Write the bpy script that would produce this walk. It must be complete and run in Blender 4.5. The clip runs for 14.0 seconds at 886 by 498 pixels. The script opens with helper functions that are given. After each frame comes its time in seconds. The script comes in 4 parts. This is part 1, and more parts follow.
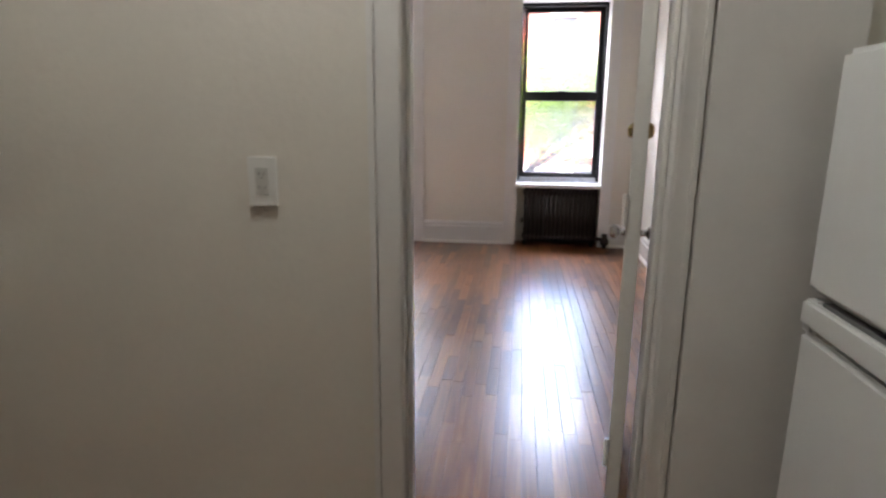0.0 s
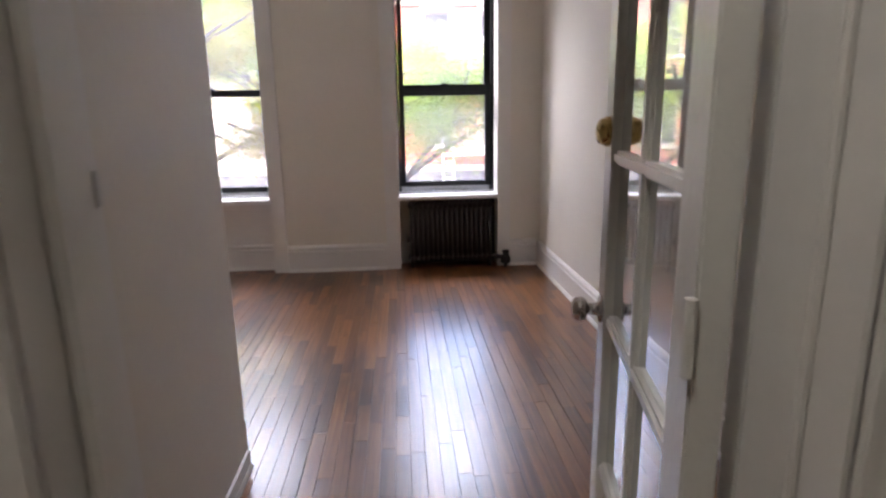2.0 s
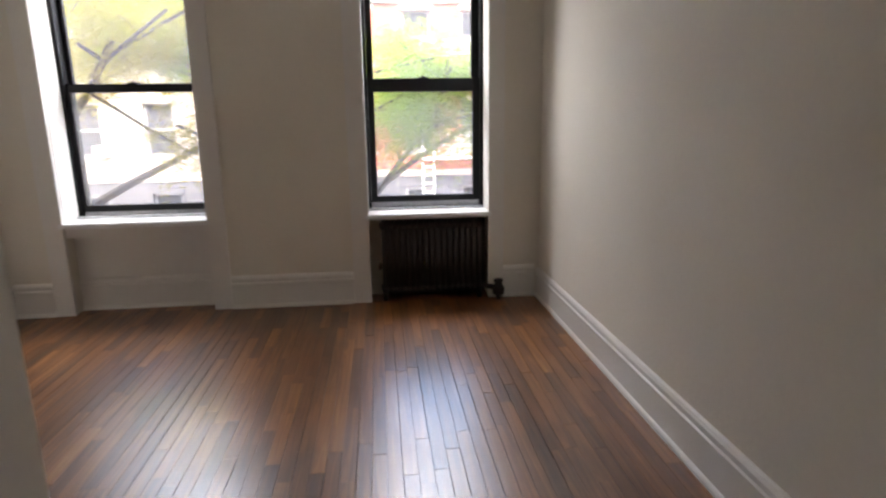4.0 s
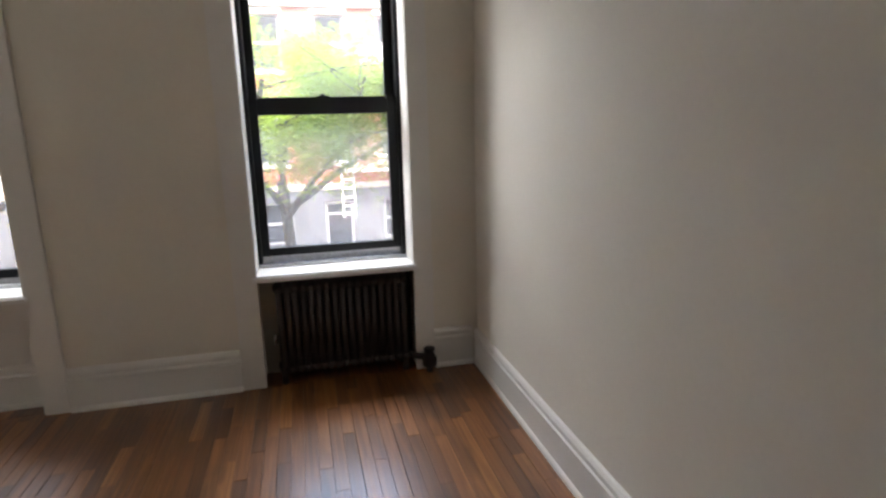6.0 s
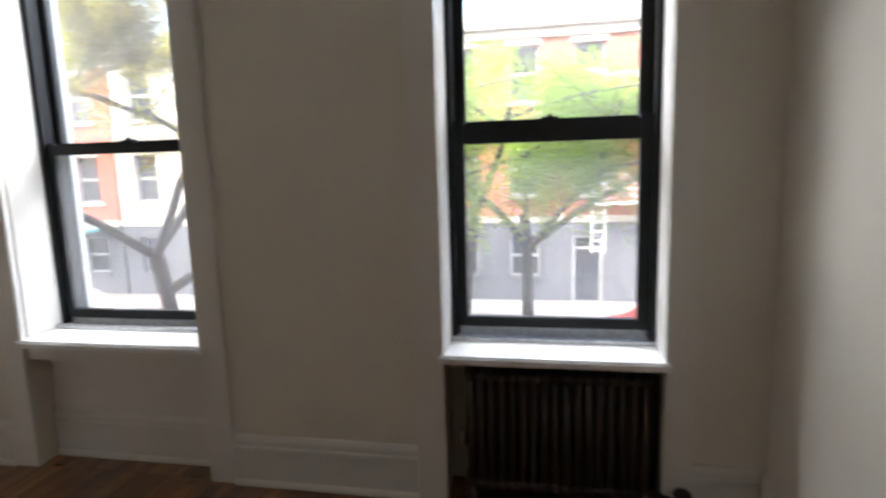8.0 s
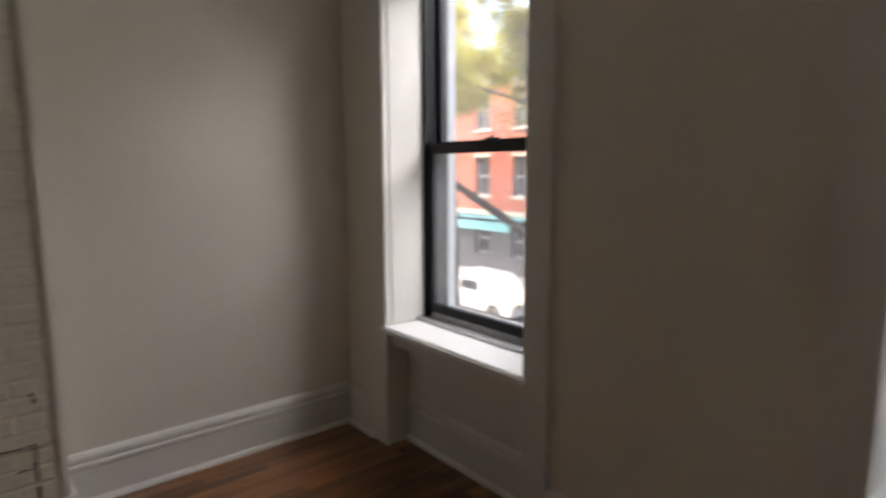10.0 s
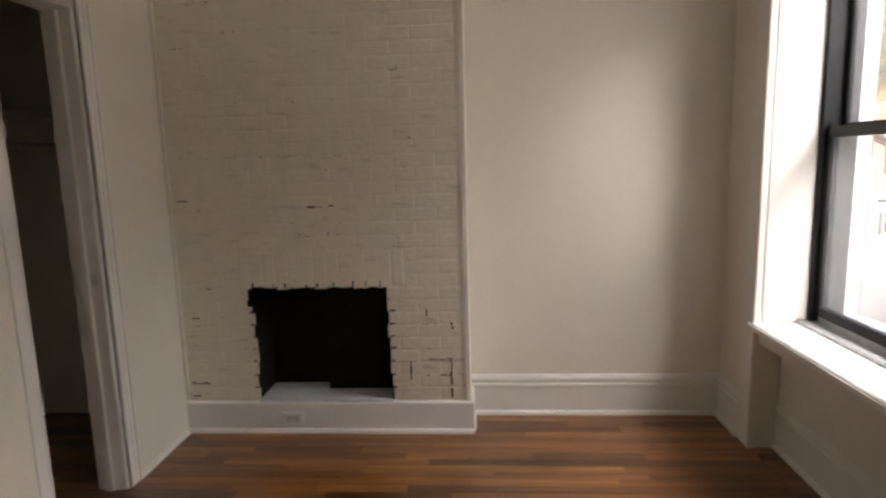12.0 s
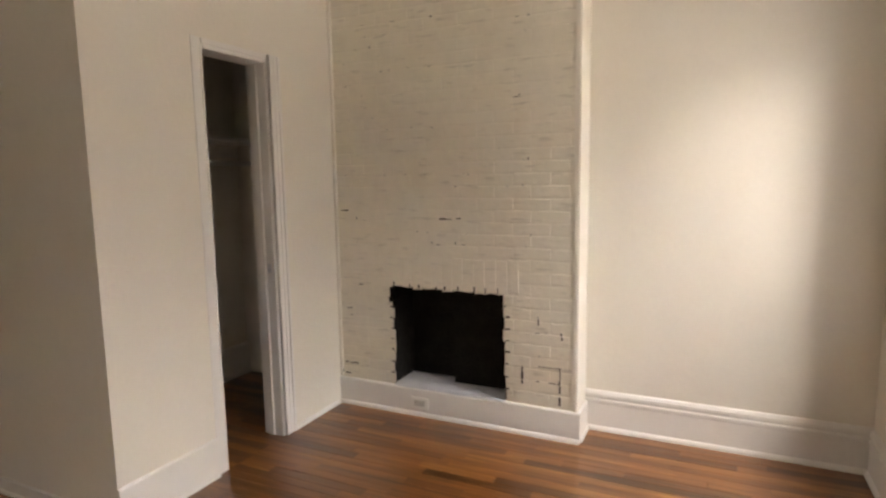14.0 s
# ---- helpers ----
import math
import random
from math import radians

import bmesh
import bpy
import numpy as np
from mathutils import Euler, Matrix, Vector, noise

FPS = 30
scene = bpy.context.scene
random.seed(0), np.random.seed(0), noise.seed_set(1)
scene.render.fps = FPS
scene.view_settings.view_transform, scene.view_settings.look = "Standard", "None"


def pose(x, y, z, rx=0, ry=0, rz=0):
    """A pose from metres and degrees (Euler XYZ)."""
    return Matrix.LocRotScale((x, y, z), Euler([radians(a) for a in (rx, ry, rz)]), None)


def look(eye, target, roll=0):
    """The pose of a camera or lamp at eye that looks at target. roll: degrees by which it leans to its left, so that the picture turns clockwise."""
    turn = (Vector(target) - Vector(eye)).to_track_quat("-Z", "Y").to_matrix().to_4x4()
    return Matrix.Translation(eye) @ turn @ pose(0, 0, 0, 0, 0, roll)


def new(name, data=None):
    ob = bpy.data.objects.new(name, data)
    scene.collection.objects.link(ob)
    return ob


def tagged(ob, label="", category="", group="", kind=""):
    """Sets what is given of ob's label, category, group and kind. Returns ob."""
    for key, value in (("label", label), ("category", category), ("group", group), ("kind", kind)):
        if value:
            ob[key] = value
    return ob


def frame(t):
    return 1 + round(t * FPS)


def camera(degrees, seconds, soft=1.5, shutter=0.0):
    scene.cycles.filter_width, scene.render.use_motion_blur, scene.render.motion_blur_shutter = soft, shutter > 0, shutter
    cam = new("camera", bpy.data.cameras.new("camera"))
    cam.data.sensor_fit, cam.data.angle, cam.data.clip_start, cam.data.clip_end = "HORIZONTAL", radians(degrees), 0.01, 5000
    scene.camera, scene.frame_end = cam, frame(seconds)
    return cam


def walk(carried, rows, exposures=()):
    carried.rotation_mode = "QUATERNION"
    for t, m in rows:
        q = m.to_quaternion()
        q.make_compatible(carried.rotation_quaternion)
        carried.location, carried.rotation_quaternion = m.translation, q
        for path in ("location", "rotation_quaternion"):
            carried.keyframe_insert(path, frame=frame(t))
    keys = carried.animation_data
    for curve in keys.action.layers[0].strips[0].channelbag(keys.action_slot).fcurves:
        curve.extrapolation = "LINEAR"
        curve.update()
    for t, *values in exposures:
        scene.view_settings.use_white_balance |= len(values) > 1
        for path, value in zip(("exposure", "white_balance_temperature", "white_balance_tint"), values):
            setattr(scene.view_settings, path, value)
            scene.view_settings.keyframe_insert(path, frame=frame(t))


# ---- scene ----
cam = camera(74.9, 14.0, 2.5, 0.5)
PATH = [
    (0, (1.746, 0.938, 1.294), (1.492, 2.871, 0.849), 0.4),
    (0.5, (1.751, 1.154, 1.291), (1.581, 3.1, 0.86), -1.4),
    (1, (1.728, 1.454, 1.297), (1.635, 3.413, 0.902), -1.8),
    (1.5, (1.709, 1.762, 1.289), (1.816, 3.718, 0.884), -3.0),
    (2, (1.732, 2.012, 1.285), (1.87, 3.957, 0.839), -1.0),
    (4.3, (1.808, 3.092, 1.26), (2.046, 5.029, 0.825), -0.8),
    (4.5, (1.781, 3.212, 1.226), (2.218, 5.112, 0.778), -0.7),
    (5, (1.792, 3.392, 1.257), (2.327, 5.271, 0.831), -2.8),
    (5.5, (1.797, 3.517, 1.254), (2.346, 5.395, 0.837), -2.3),
    (6, (1.98, 3.802, 1.394), (2.439, 5.702, 0.97), -1.5),
    (6.5, (1.996, 4.023, 1.352), (2.417, 5.935, 0.944), -0.9),
    (7, (2.071, 4.234, 1.406), (2.345, 6.18, 1.035), -1.2),
    (9.5, (2.171, 5.261, 1.38), (0.859, 6.752, 1.143), -0.1),
    (10, (2.053, 5.346, 1.401), (0.524, 6.605, 1.127), -0.2),
    (10.5, (2.082, 5.572, 1.403), (0.189, 6.148, 1.116), -1.1),
    (11, (2.196, 5.675, 1.432), (0.223, 5.709, 1.11), -0.2),
    (11.5, (2.327, 5.624, 1.393), (0.354, 5.543, 1.074), -1.2),
    (12, (2.435, 5.625, 1.422), (0.462, 5.495, 1.12), -1.6),
    (12.5, (2.511, 5.807, 1.394), (0.571, 5.394, 1.132), -0.6),
    (13, (2.524, 5.994, 1.424), (0.682, 5.257, 1.173), -0.2),
    (13.5, (2.578, 6.016, 1.472), (0.748, 5.251, 1.221), -2.0),
    (14, (2.567, 6.193, 1.445), (0.771, 5.347, 1.2), -0.9),
]
EXPOSURES = [(0, 4.95, 6150, 20), (1.0, 4.75, 6250, 21), (2, 4.4, 6400, 24), (4.5, 3.95, 6800, 16), (5, 3.95, 6800, 16), (7, 3.97, 6450, 11), (9.5, 2.9, 6850, 14), (10, 2.85, 7050, 15), (10.5, 3.05, 7150, 16), (11, 3.4, 7300, 17), (12, 3.8, 7600, 18), (12.5, 3.98, 7700, 18), (13, 4.53, 7800, 18), (14, 4.66, 7850, 18)]
walk(cam, [(t, look(eye, target, roll)) for t, eye, target, roll in PATH], EXPOSURES)

# ---- world, sun and large lights ----
world = bpy.data.worlds.new("world")
scene.world = world
world.use_nodes = True
wn, wl = world.node_tree.nodes, world.node_tree.links
sky = wn.new("ShaderNodeTexSky")
sky.sky_type, sky.sun_disc = "NISHITA", False
sky.sun_elevation, sky.sun_rotation = radians(48), radians(200)
sky.air_density, sky.dust_density, sky.ozone_density = 1.0, 4.0, 1.0
wn["Background"].inputs["Strength"].default_value = 0.14
wl.new(sky.outputs[0], wn["Background"].inputs["Color"])

sun = new("sun", bpy.data.lights.new("sun", "SUN"))
sun.data.energy, sun.data.angle, sun.data.color = 0.85, radians(20), (1.0, 0.96, 0.9)
sun.matrix_world = look((5, -15, 18), (0, 0, 0))

# the sky over the street, at the head of each window opening
for xc in (0.18, 2.13):
    lamp = new("window_daylight", bpy.data.lights.new("window_daylight", "AREA"))
    lamp.data.shape, lamp.data.size, lamp.data.size_y = "RECTANGLE", 1.9, 1.1
    lamp.data.energy, lamp.data.color = 10.5, (0.95, 0.97, 1.0)
    lamp.matrix_world = look((xc, 8.6, 3.4), (xc, 5.2, 0.9))
    # daylight thrown up from the street, below the openings
    lamp = new("street_daylight", bpy.data.lights.new("street_daylight", "AREA"))
    lamp.data.shape, lamp.data.size, lamp.data.size_y = "RECTANGLE", 2.0, 0.7
    lamp.data.energy, lamp.data.color = 3.2, (1.0, 0.98, 0.95)
    lamp.matrix_world = look((xc, 9.6, -0.52), (xc, 4.0, 2.4))


# ---- materials ----
def material(name, color, rough=0.5, metal=0.0, vary=0.08, scale=6.0, fine=60.0, bump=0.05, random_hue=0.0, stretch=(1, 1, 1), coat=0.0):
    """A paint-like surface with two scales of variation and a fine relief."""
    m = bpy.data.materials.new(name)
    m.use_nodes = True
    n, l = m.node_tree.nodes, m.node_tree.links
    b = n["Principled BSDF"]
    geo = n.new("ShaderNodeNewGeometry")
    mp = n.new("ShaderNodeMapping")
    mp.inputs["Scale"].default_value = stretch
    l.new(geo.outputs["Position"], mp.inputs["Vector"])
    big, small = n.new("ShaderNodeTexNoise"), n.new("ShaderNodeTexNoise")
    for t, s in ((big, scale), (small, fine)):
        t.inputs["Scale"].default_value = s
        t.inputs["Detail"].default_value = 5
        l.new(mp.outputs[0], t.inputs["Vector"])
    add = n.new("ShaderNodeMath")
    add.operation = "MULTIPLY_ADD"
    l.new(small.outputs["Fac"], add.inputs[0])
    add.inputs[1].default_value = 0.5
    l.new(big.outputs["Fac"], add.inputs[2])
    ramp = n.new("ShaderNodeMapRange")
    ramp.inputs["From Min"].default_value, ramp.inputs["From Max"].default_value = 0.45, 1.05
    ramp.inputs["To Min"].default_value, ramp.inputs["To Max"].default_value = 1 - vary, 1 + vary
    l.new(add.outputs[0], ramp.inputs["Value"])
    mul = n.new("ShaderNodeVectorMath")
    mul.operation = "SCALE"
    mul.inputs[0].default_value = color
    last = ramp.outputs[0]
    if random_hue:
        oi = n.new("ShaderNodeObjectInfo")
        r2 = n.new("ShaderNodeMapRange")
        r2.inputs["To Min"].default_value, r2.inputs["To Max"].default_value = 1 - random_hue, 1 + random_hue
        l.new(oi.outputs["Random"], r2.inputs["Value"])
        mm = n.new("ShaderNodeMath")
        mm.operation = "MULTIPLY"
        l.new(last, mm.inputs[0])
        l.new(r2.outputs[0], mm.inputs[1])
        last = mm.outputs[0]
    l.new(last, mul.inputs["Scale"])
    l.new(mul.outputs[0], b.inputs["Base Color"])
    rr = n.new("ShaderNodeMapRange")
    rr.inputs["To Min"].default_value, rr.inputs["To Max"].default_value = max(0.02, rough - 0.08), min(1, rough + 0.08)
    l.new(big.outputs["Fac"], rr.inputs["Value"])
    l.new(rr.outputs[0], b.inputs["Roughness"])
    b.inputs["Metallic"].default_value = metal
    b.inputs["Coat Weight"].default_value = coat
    if bump:
        bp = n.new("ShaderNodeBump")
        bp.inputs["Strength"].default_value, bp.inputs["Distance"].default_value = bump, 0.01
        l.new(small.outputs["Fac"], bp.inputs["Height"])
        l.new(bp.outputs[0], b.inputs["Normal"])
    return m


def wood_floor(name):
    """Varnished strip oak: tone from strip to strip, grain along the strip, worn gloss."""
    m = bpy.data.materials.new(name)
    m.use_nodes = True
    n, l = m.node_tree.nodes, m.node_tree.links
    b = n["Principled BSDF"]
    oi, geo = n.new("ShaderNodeObjectInfo"), n.new("ShaderNodeNewGeometry")
    off = n.new("ShaderNodeVectorMath")
    off.operation = "MULTIPLY_ADD"
    comb = n.new("ShaderNodeCombineXYZ")
    for i in range(3):
        l.new(oi.outputs["Random"], comb.inputs[i])
    l.new(comb.outputs[0], off.inputs[0])
    off.inputs[1].default_value = (37.0, 91.0, 13.0)
    l.new(geo.outputs["Position"], off.inputs[2])
    mp = n.new("ShaderNodeMapping")
    mp.inputs["Scale"].default_value = (38, 1.6, 10)
    l.new(off.outputs[0], mp.inputs["Vector"])
    grain = n.new("ShaderNodeTexNoise")
    grain.inputs["Scale"].default_value, grain.inputs["Detail"].default_value, grain.inputs["Distortion"].default_value = 1.0, 7, 1.2
    l.new(mp.outputs[0], grain.inputs["Vector"])
    patch = n.new("ShaderNodeTexNoise")
    patch.inputs["Scale"].default_value, patch.inputs["Detail"].default_value = 1.1, 4
    l.new(geo.outputs["Position"], patch.inputs["Vector"])
    tone = n.new("ShaderNodeValToRGB")
    e = tone.color_ramp.elements
    e[0].position, e[0].color = 0.0, (0.022, 0.008, 0.003, 1)
    e[1].position, e[1].color = 1.0, (0.42, 0.19, 0.058, 1)
    for p, c in ((0.3, (0.08, 0.029, 0.0085, 1)), (0.55, (0.158, 0.058, 0.0165, 1)), (0.8, (0.265, 0.106, 0.031, 1))):
        e.new(p).color = c
    mixer = n.new("ShaderNodeMath")
    mixer.operation = "MULTIPLY_ADD"
    l.new(grain.outputs["Fac"], mixer.inputs[0])
    mixer.inputs[1].default_value = 0.8
    m2 = n.new("ShaderNodeMath")
    m2.operation = "MULTIPLY_ADD"
    l.new(oi.outputs["Random"], m2.inputs[0])
    m2.inputs[1].default_value, m2.inputs[2].default_value = 0.42, -0.04
    l.new(m2.outputs[0], mixer.inputs[2])
    l.new(mixer.outputs[0], tone.inputs["Fac"])
    # old dark stains that run over several strips
    stain = n.new("ShaderNodeTexNoise")
    stain.inputs["Scale"].default_value, stain.inputs["Detail"].default_value, stain.inputs["Roughness"].default_value = 2.3, 3, 0.5
    along = n.new("ShaderNodeMapping")
    along.inputs["Scale"].default_value = (1.6, 0.5, 1)
    l.new(geo.outputs["Position"], along.inputs["Vector"])
    l.new(along.outputs[0], stain.inputs["Vector"])
    sr = n.new("ShaderNodeMapRange")
    sr.inputs["From Min"].default_value, sr.inputs["From Max"].default_value = 0.56, 0.72
    sr.inputs["To Min"].default_value, sr.inputs["To Max"].default_value = 1.0, 0.5
    l.new(stain.outputs["Fac"], sr.inputs["Value"])
    sm = n.new("ShaderNodeVectorMath")
    sm.operation = "SCALE"
    l.new(tone.outputs["Color"], sm.inputs[0])
    l.new(sr.outputs[0], sm.inputs["Scale"])
    l.new(sm.outputs[0], b.inputs["Base Color"])
    b.inputs["Specular IOR Level"].default_value = 0.4
    rr = n.new("ShaderNodeMapRange")
    rr.inputs["From Min"].default_value, rr.inputs["From Max"].default_value = 0.3, 0.7
    rr.inputs["To Min"].default_value, rr.inputs["To Max"].default_value = 0.3, 0.42
    l.new(patch.outputs["Fac"], rr.inputs["Value"])
    l.new(rr.outputs[0], b.inputs["Roughness"])
    b.inputs["Coat Weight"].default_value = 0.85
    cr = n.new("ShaderNodeMapRange")
    cr.inputs["From Min"].default_value, cr.inputs["From Max"].default_value = 0.3, 0.7
    cr.inputs["To Min"].default_value, cr.inputs["To Max"].default_value = 0.2, 0.27
    l.new(patch.outputs["Fac"], cr.inputs["Value"])
    l.new(cr.outputs[0], b.inputs["Coat Roughness"])
    bp = n.new("ShaderNodeBump")
    bp.inputs["Strength"].default_value, bp.inputs["Distance"].default_value = 0.12, 0.004
    l.new(grain.outputs["Fac"], bp.inputs["Height"])
    l.new(bp.outputs[0], b.inputs["Normal"])
    return m


def painted_brick(name):
    """Thick cream paint over brick, with soot-grey streaks left in the hollows."""
    m = material(name, (0.72, 0.675, 0.565), 0.45, vary=0.05, scale=9, fine=26, bump=0.34, random_hue=0.015)
    n, l = m.node_tree.nodes, m.node_tree.links
    b = n["Principled BSDF"]
    src = b.inputs["Base Color"].links[0].from_socket
    geo = n.new("ShaderNodeNewGeometry")
    mp = n.new("ShaderNodeMapping")
    mp.inputs["Scale"].default_value = (4, 7, 45)
    l.new(geo.outputs["Position"], mp.inputs["Vector"])
    t = n.new("ShaderNodeTexNoise")
    t.inputs["Scale"].default_value, t.inputs["Detail"].default_value = 1.0, 6
    l.new(mp.outputs[0], t.inputs["Vector"])
    r = n.new("ShaderNodeMapRange")
    r.inputs["From Min"].default_value, r.inputs["From Max"].default_value = 0.6, 0.76
    r.inputs["To Min"].default_value, r.inputs["To Max"].default_value = 0.0, 0.45
    l.new(t.outputs["Fac"], r.inputs["Value"])
    mix = n.new("ShaderNodeMix")
    mix.data_type = "RGBA"
    l.new(r.outputs[0], mix.inputs[0])
    l.new(src, mix.inputs[6])
    mix.inputs[7].default_value = (0.3, 0.26, 0.21, 1)
    l.new(mix.outputs[2], b.inputs["Base Color"])
    return m


def glass(name, haze=0.0):
    m = bpy.data.materials.new(name)
    m.use_nodes = True
    b = m.node_tree.nodes["Principled BSDF"]
    b.inputs["Base Color"].default_value = (0.96, 0.98, 0.97, 1)
    b.inputs["Roughness"].default_value, b.inputs["Transmission Weight"].default_value, b.inputs["IOR"].default_value = 0.01, 1.0, 1.45
    if haze:
        n, l = m.node_tree.nodes, m.node_tree.links
        dust, mix = n.new("ShaderNodeBsdfTranslucent"), n.new("ShaderNodeMixShader")
        dust.inputs["Color"].default_value = (0.8, 0.8, 0.8, 1)
        t, r = n.new("ShaderNodeTexNoise"), n.new("ShaderNodeMapRange")
        t.inputs["Scale"].default_value = 5.0
        r.inputs["To Min"].default_value, r.inputs["To Max"].default_value = haze * 0.5, haze * 1.5
        l.new(t.outputs["Fac"], r.inputs["Value"])
        l.new(r.outputs[0], mix.inputs[0])
        l.new(b.outputs[0], mix.inputs[1])
        l.new(dust.outputs[0], mix.inputs[2])
        l.new(mix.outputs[0], n["Material Output"].inputs["Surface"])
    return m


def leaf_material(name, dark, light):
    """Leaves whose tone drifts from bough to bough, a little from leaf to leaf."""
    m = bpy.data.materials.new(name)
    m.use_nodes = True
    n, l = m.node_tree.nodes, m.node_tree.links
    b = n["Principled BSDF"]
    geo, drift, mixer = n.new("ShaderNodeNewGeometry"), n.new("ShaderNodeTexNoise"), n.new("ShaderNodeMath")
    drift.inputs["Scale"].default_value, drift.inputs["Detail"].default_value = 0.9, 2
    l.new(geo.outputs["Position"], drift.inputs["Vector"])
    spread = n.new("ShaderNodeMapRange")
    spread.inputs["From Min"].default_value, spread.inputs["From Max"].default_value = 0.32, 0.68
    spread.inputs["To Max"].default_value = 0.75
    l.new(drift.outputs["Fac"], spread.inputs["Value"])
    mixer.operation = "MULTIPLY_ADD"
    l.new(geo.outputs["Random Per Island"], mixer.inputs[0])
    mixer.inputs[1].default_value = 0.25
    l.new(spread.outputs[0], mixer.inputs[2])
    ramp = n.new("ShaderNodeValToRGB")
    ramp.color_ramp.elements[0].color, ramp.color_ramp.elements[1].color = (*dark, 1), (*light, 1)
    l.new(mixer.outputs[0], ramp.inputs["Fac"])
    l.new(ramp.outputs["Color"], b.inputs["Base Color"])
    b.inputs["Roughness"].default_value = 0.6
    tr = n.new("ShaderNodeBsdfTranslucent")
    l.new(ramp.outputs["Color"], tr.inputs["Color"])
    mix = n.new("ShaderNodeMixShader")
    mix.inputs[0].default_value = 0.5
    l.new(b.outputs[0], mix.inputs[1])
    l.new(tr.outputs[0], mix.inputs[2])
    l.new(mix.outputs[0], n["Material Output"].inputs["Surface"])
    return m


WALL = material("wall_paint", (0.74, 0.70, 0.615), 0.6, vary=0.035, scale=2.2, fine=45, bump=0.12)
# darker than the wall paint only to weaken bounced light in the kitchen
KITCHEN_DIM = material("kitchen_bounce_dim", (0.42, 0.41, 0.37), 0.6, vary=0.05, scale=3, fine=45, bump=0.1)
TRIM = material("trim_paint", (0.74, 0.72, 0.68), 0.38, vary=0.03, scale=7, fine=70, bump=0.05)
SILL = material("sill_paint", (0.80, 0.80, 0.79), 0.35, vary=0.04, scale=9, fine=60, bump=0.12)
CEIL = material("ceiling_paint", (0.84, 0.83, 0.80), 0.7, vary=0.03, scale=3)
DOORPAINT = material("door_paint", (0.70, 0.69, 0.64), 0.33, vary=0.04, scale=6, fine=55, bump=0.15)
BLACK = material("black_frame", (0.009, 0.010, 0.012), 0.5, vary=0.2, scale=20, bump=0.03)
BLACK.node_tree.nodes["Principled BSDF"].inputs["Specular IOR Level"].default_value = 0.25
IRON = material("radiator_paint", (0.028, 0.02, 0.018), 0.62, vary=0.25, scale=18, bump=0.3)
SOOT = material("soot", (0.012, 0.011, 0.01), 0.95, vary=0.4, scale=12, bump=0.6)
SOOT.node_tree.nodes["Principled BSDF"].inputs["Specular IOR Level"].default_value = 0.08
HEARTH = material("hearth_cement", (0.52, 0.53, 0.55), 0.75, vary=0.12, scale=10, bump=0.5)
BRICKPAINT = painted_brick("painted_brick")
CRACK = material("open_joint", (0.07, 0.055, 0.045), 0.95, vary=0.3, scale=40, bump=0.4)
PLASTIC = material("plate_plastic", (0.78, 0.77, 0.72), 0.35, vary=0.02, scale=10, bump=0)
INSERT = material("insert_plastic", (0.56, 0.55, 0.5), 0.4, vary=0.03, scale=10, bump=0)
SLOT = material("slot", (0.12, 0.11, 0.10), 0.5, vary=0.1, bump=0)
ENAMEL = material("fridge_enamel", (0.66, 0.67, 0.65), 0.42, vary=0.02, scale=3, fine=120, bump=0.04)
GASKET = material("gasket", (0.18, 0.18, 0.17), 0.7, vary=0.1, bump=0)
CHROME = material("chrome", (0.55, 0.52, 0.48), 0.2, metal=1.0, vary=0.06, scale=20, bump=0)
BRASS = material("brass", (0.52, 0.38, 0.16), 0.28, metal=1.0, vary=0.12, scale=25, bump=0)
ALU = material("aluminium_track", (0.55, 0.56, 0.57), 0.4, metal=0.8, vary=0.2, scale=30, bump=0.1)
GLASS = glass("window_glass", 0.045)
DOORGLASS = glass("door_glass")
OAK = wood_floor("oak_strips")
UNDER = material("floor_gap", (0.03, 0.014, 0.007), 0.8, vary=0.2, bump=0)
REDBRICK = material("red_brick", (0.27, 0.078, 0.052), 0.85, vary=0.2, scale=1.5, fine=14, bump=0.3, stretch=(1, 1, 3))
GREYBRICK = material("grey_painted_brick", (0.07, 0.073, 0.085), 0.7, vary=0.12, scale=2, fine=14, bump=0.3, stretch=(1, 1, 3))
STONE = material("pale_stone", (0.36, 0.33, 0.29), 0.8, vary=0.12, scale=3, bump=0.2)
ASPHALT = material("asphalt", (0.05, 0.05, 0.052), 0.85, vary=0.2, scale=0.8, fine=30, bump=0.2)
PAVE = material("pavement_concrete", (0.27, 0.235, 0.215), 0.85, vary=0.15, scale=0.9, fine=20, bump=0.2)
DARKGLASS = material("far_glass", (0.03, 0.035, 0.045), 0.12, vary=0.2, scale=1, bump=0)
WHITEPAINT = material("white_outdoor_paint", (0.75, 0.75, 0.73), 0.5, vary=0.05, bump=0.05)
LINER = material("weathered_liner", (0.5, 0.5, 0.5), 0.6, vary=0.12, scale=8, bump=0.1)
FARFRAME = material("far_frame_paint", (0.26, 0.26, 0.27), 0.5, vary=0.05, bump=0.05)
BARK = material("bark", (0.07, 0.064, 0.058), 0.9, vary=0.3, scale=6, fine=30, bump=0.8, stretch=(1, 1, 0.3))
LEAF = leaf_material("locust_leaf", (0.16, 0.3, 0.03), (0.4, 0.54, 0.06))
LEAFY = leaf_material("yellow_leaf", (0.26, 0.30, 0.03), (0.55, 0.46, 0.06))
CARWHITE = material("car_white", (0.72, 0.72, 0.72), 0.25, vary=0.02, bump=0, coat=0.6)
CARBLUE = material("car_blue", (0.03, 0.06, 0.16), 0.25, vary=0.03, bump=0, coat=0.6)
CARRED = material("car_red", (0.35, 0.03, 0.03), 0.25, vary=0.03, bump=0, coat=0.6)
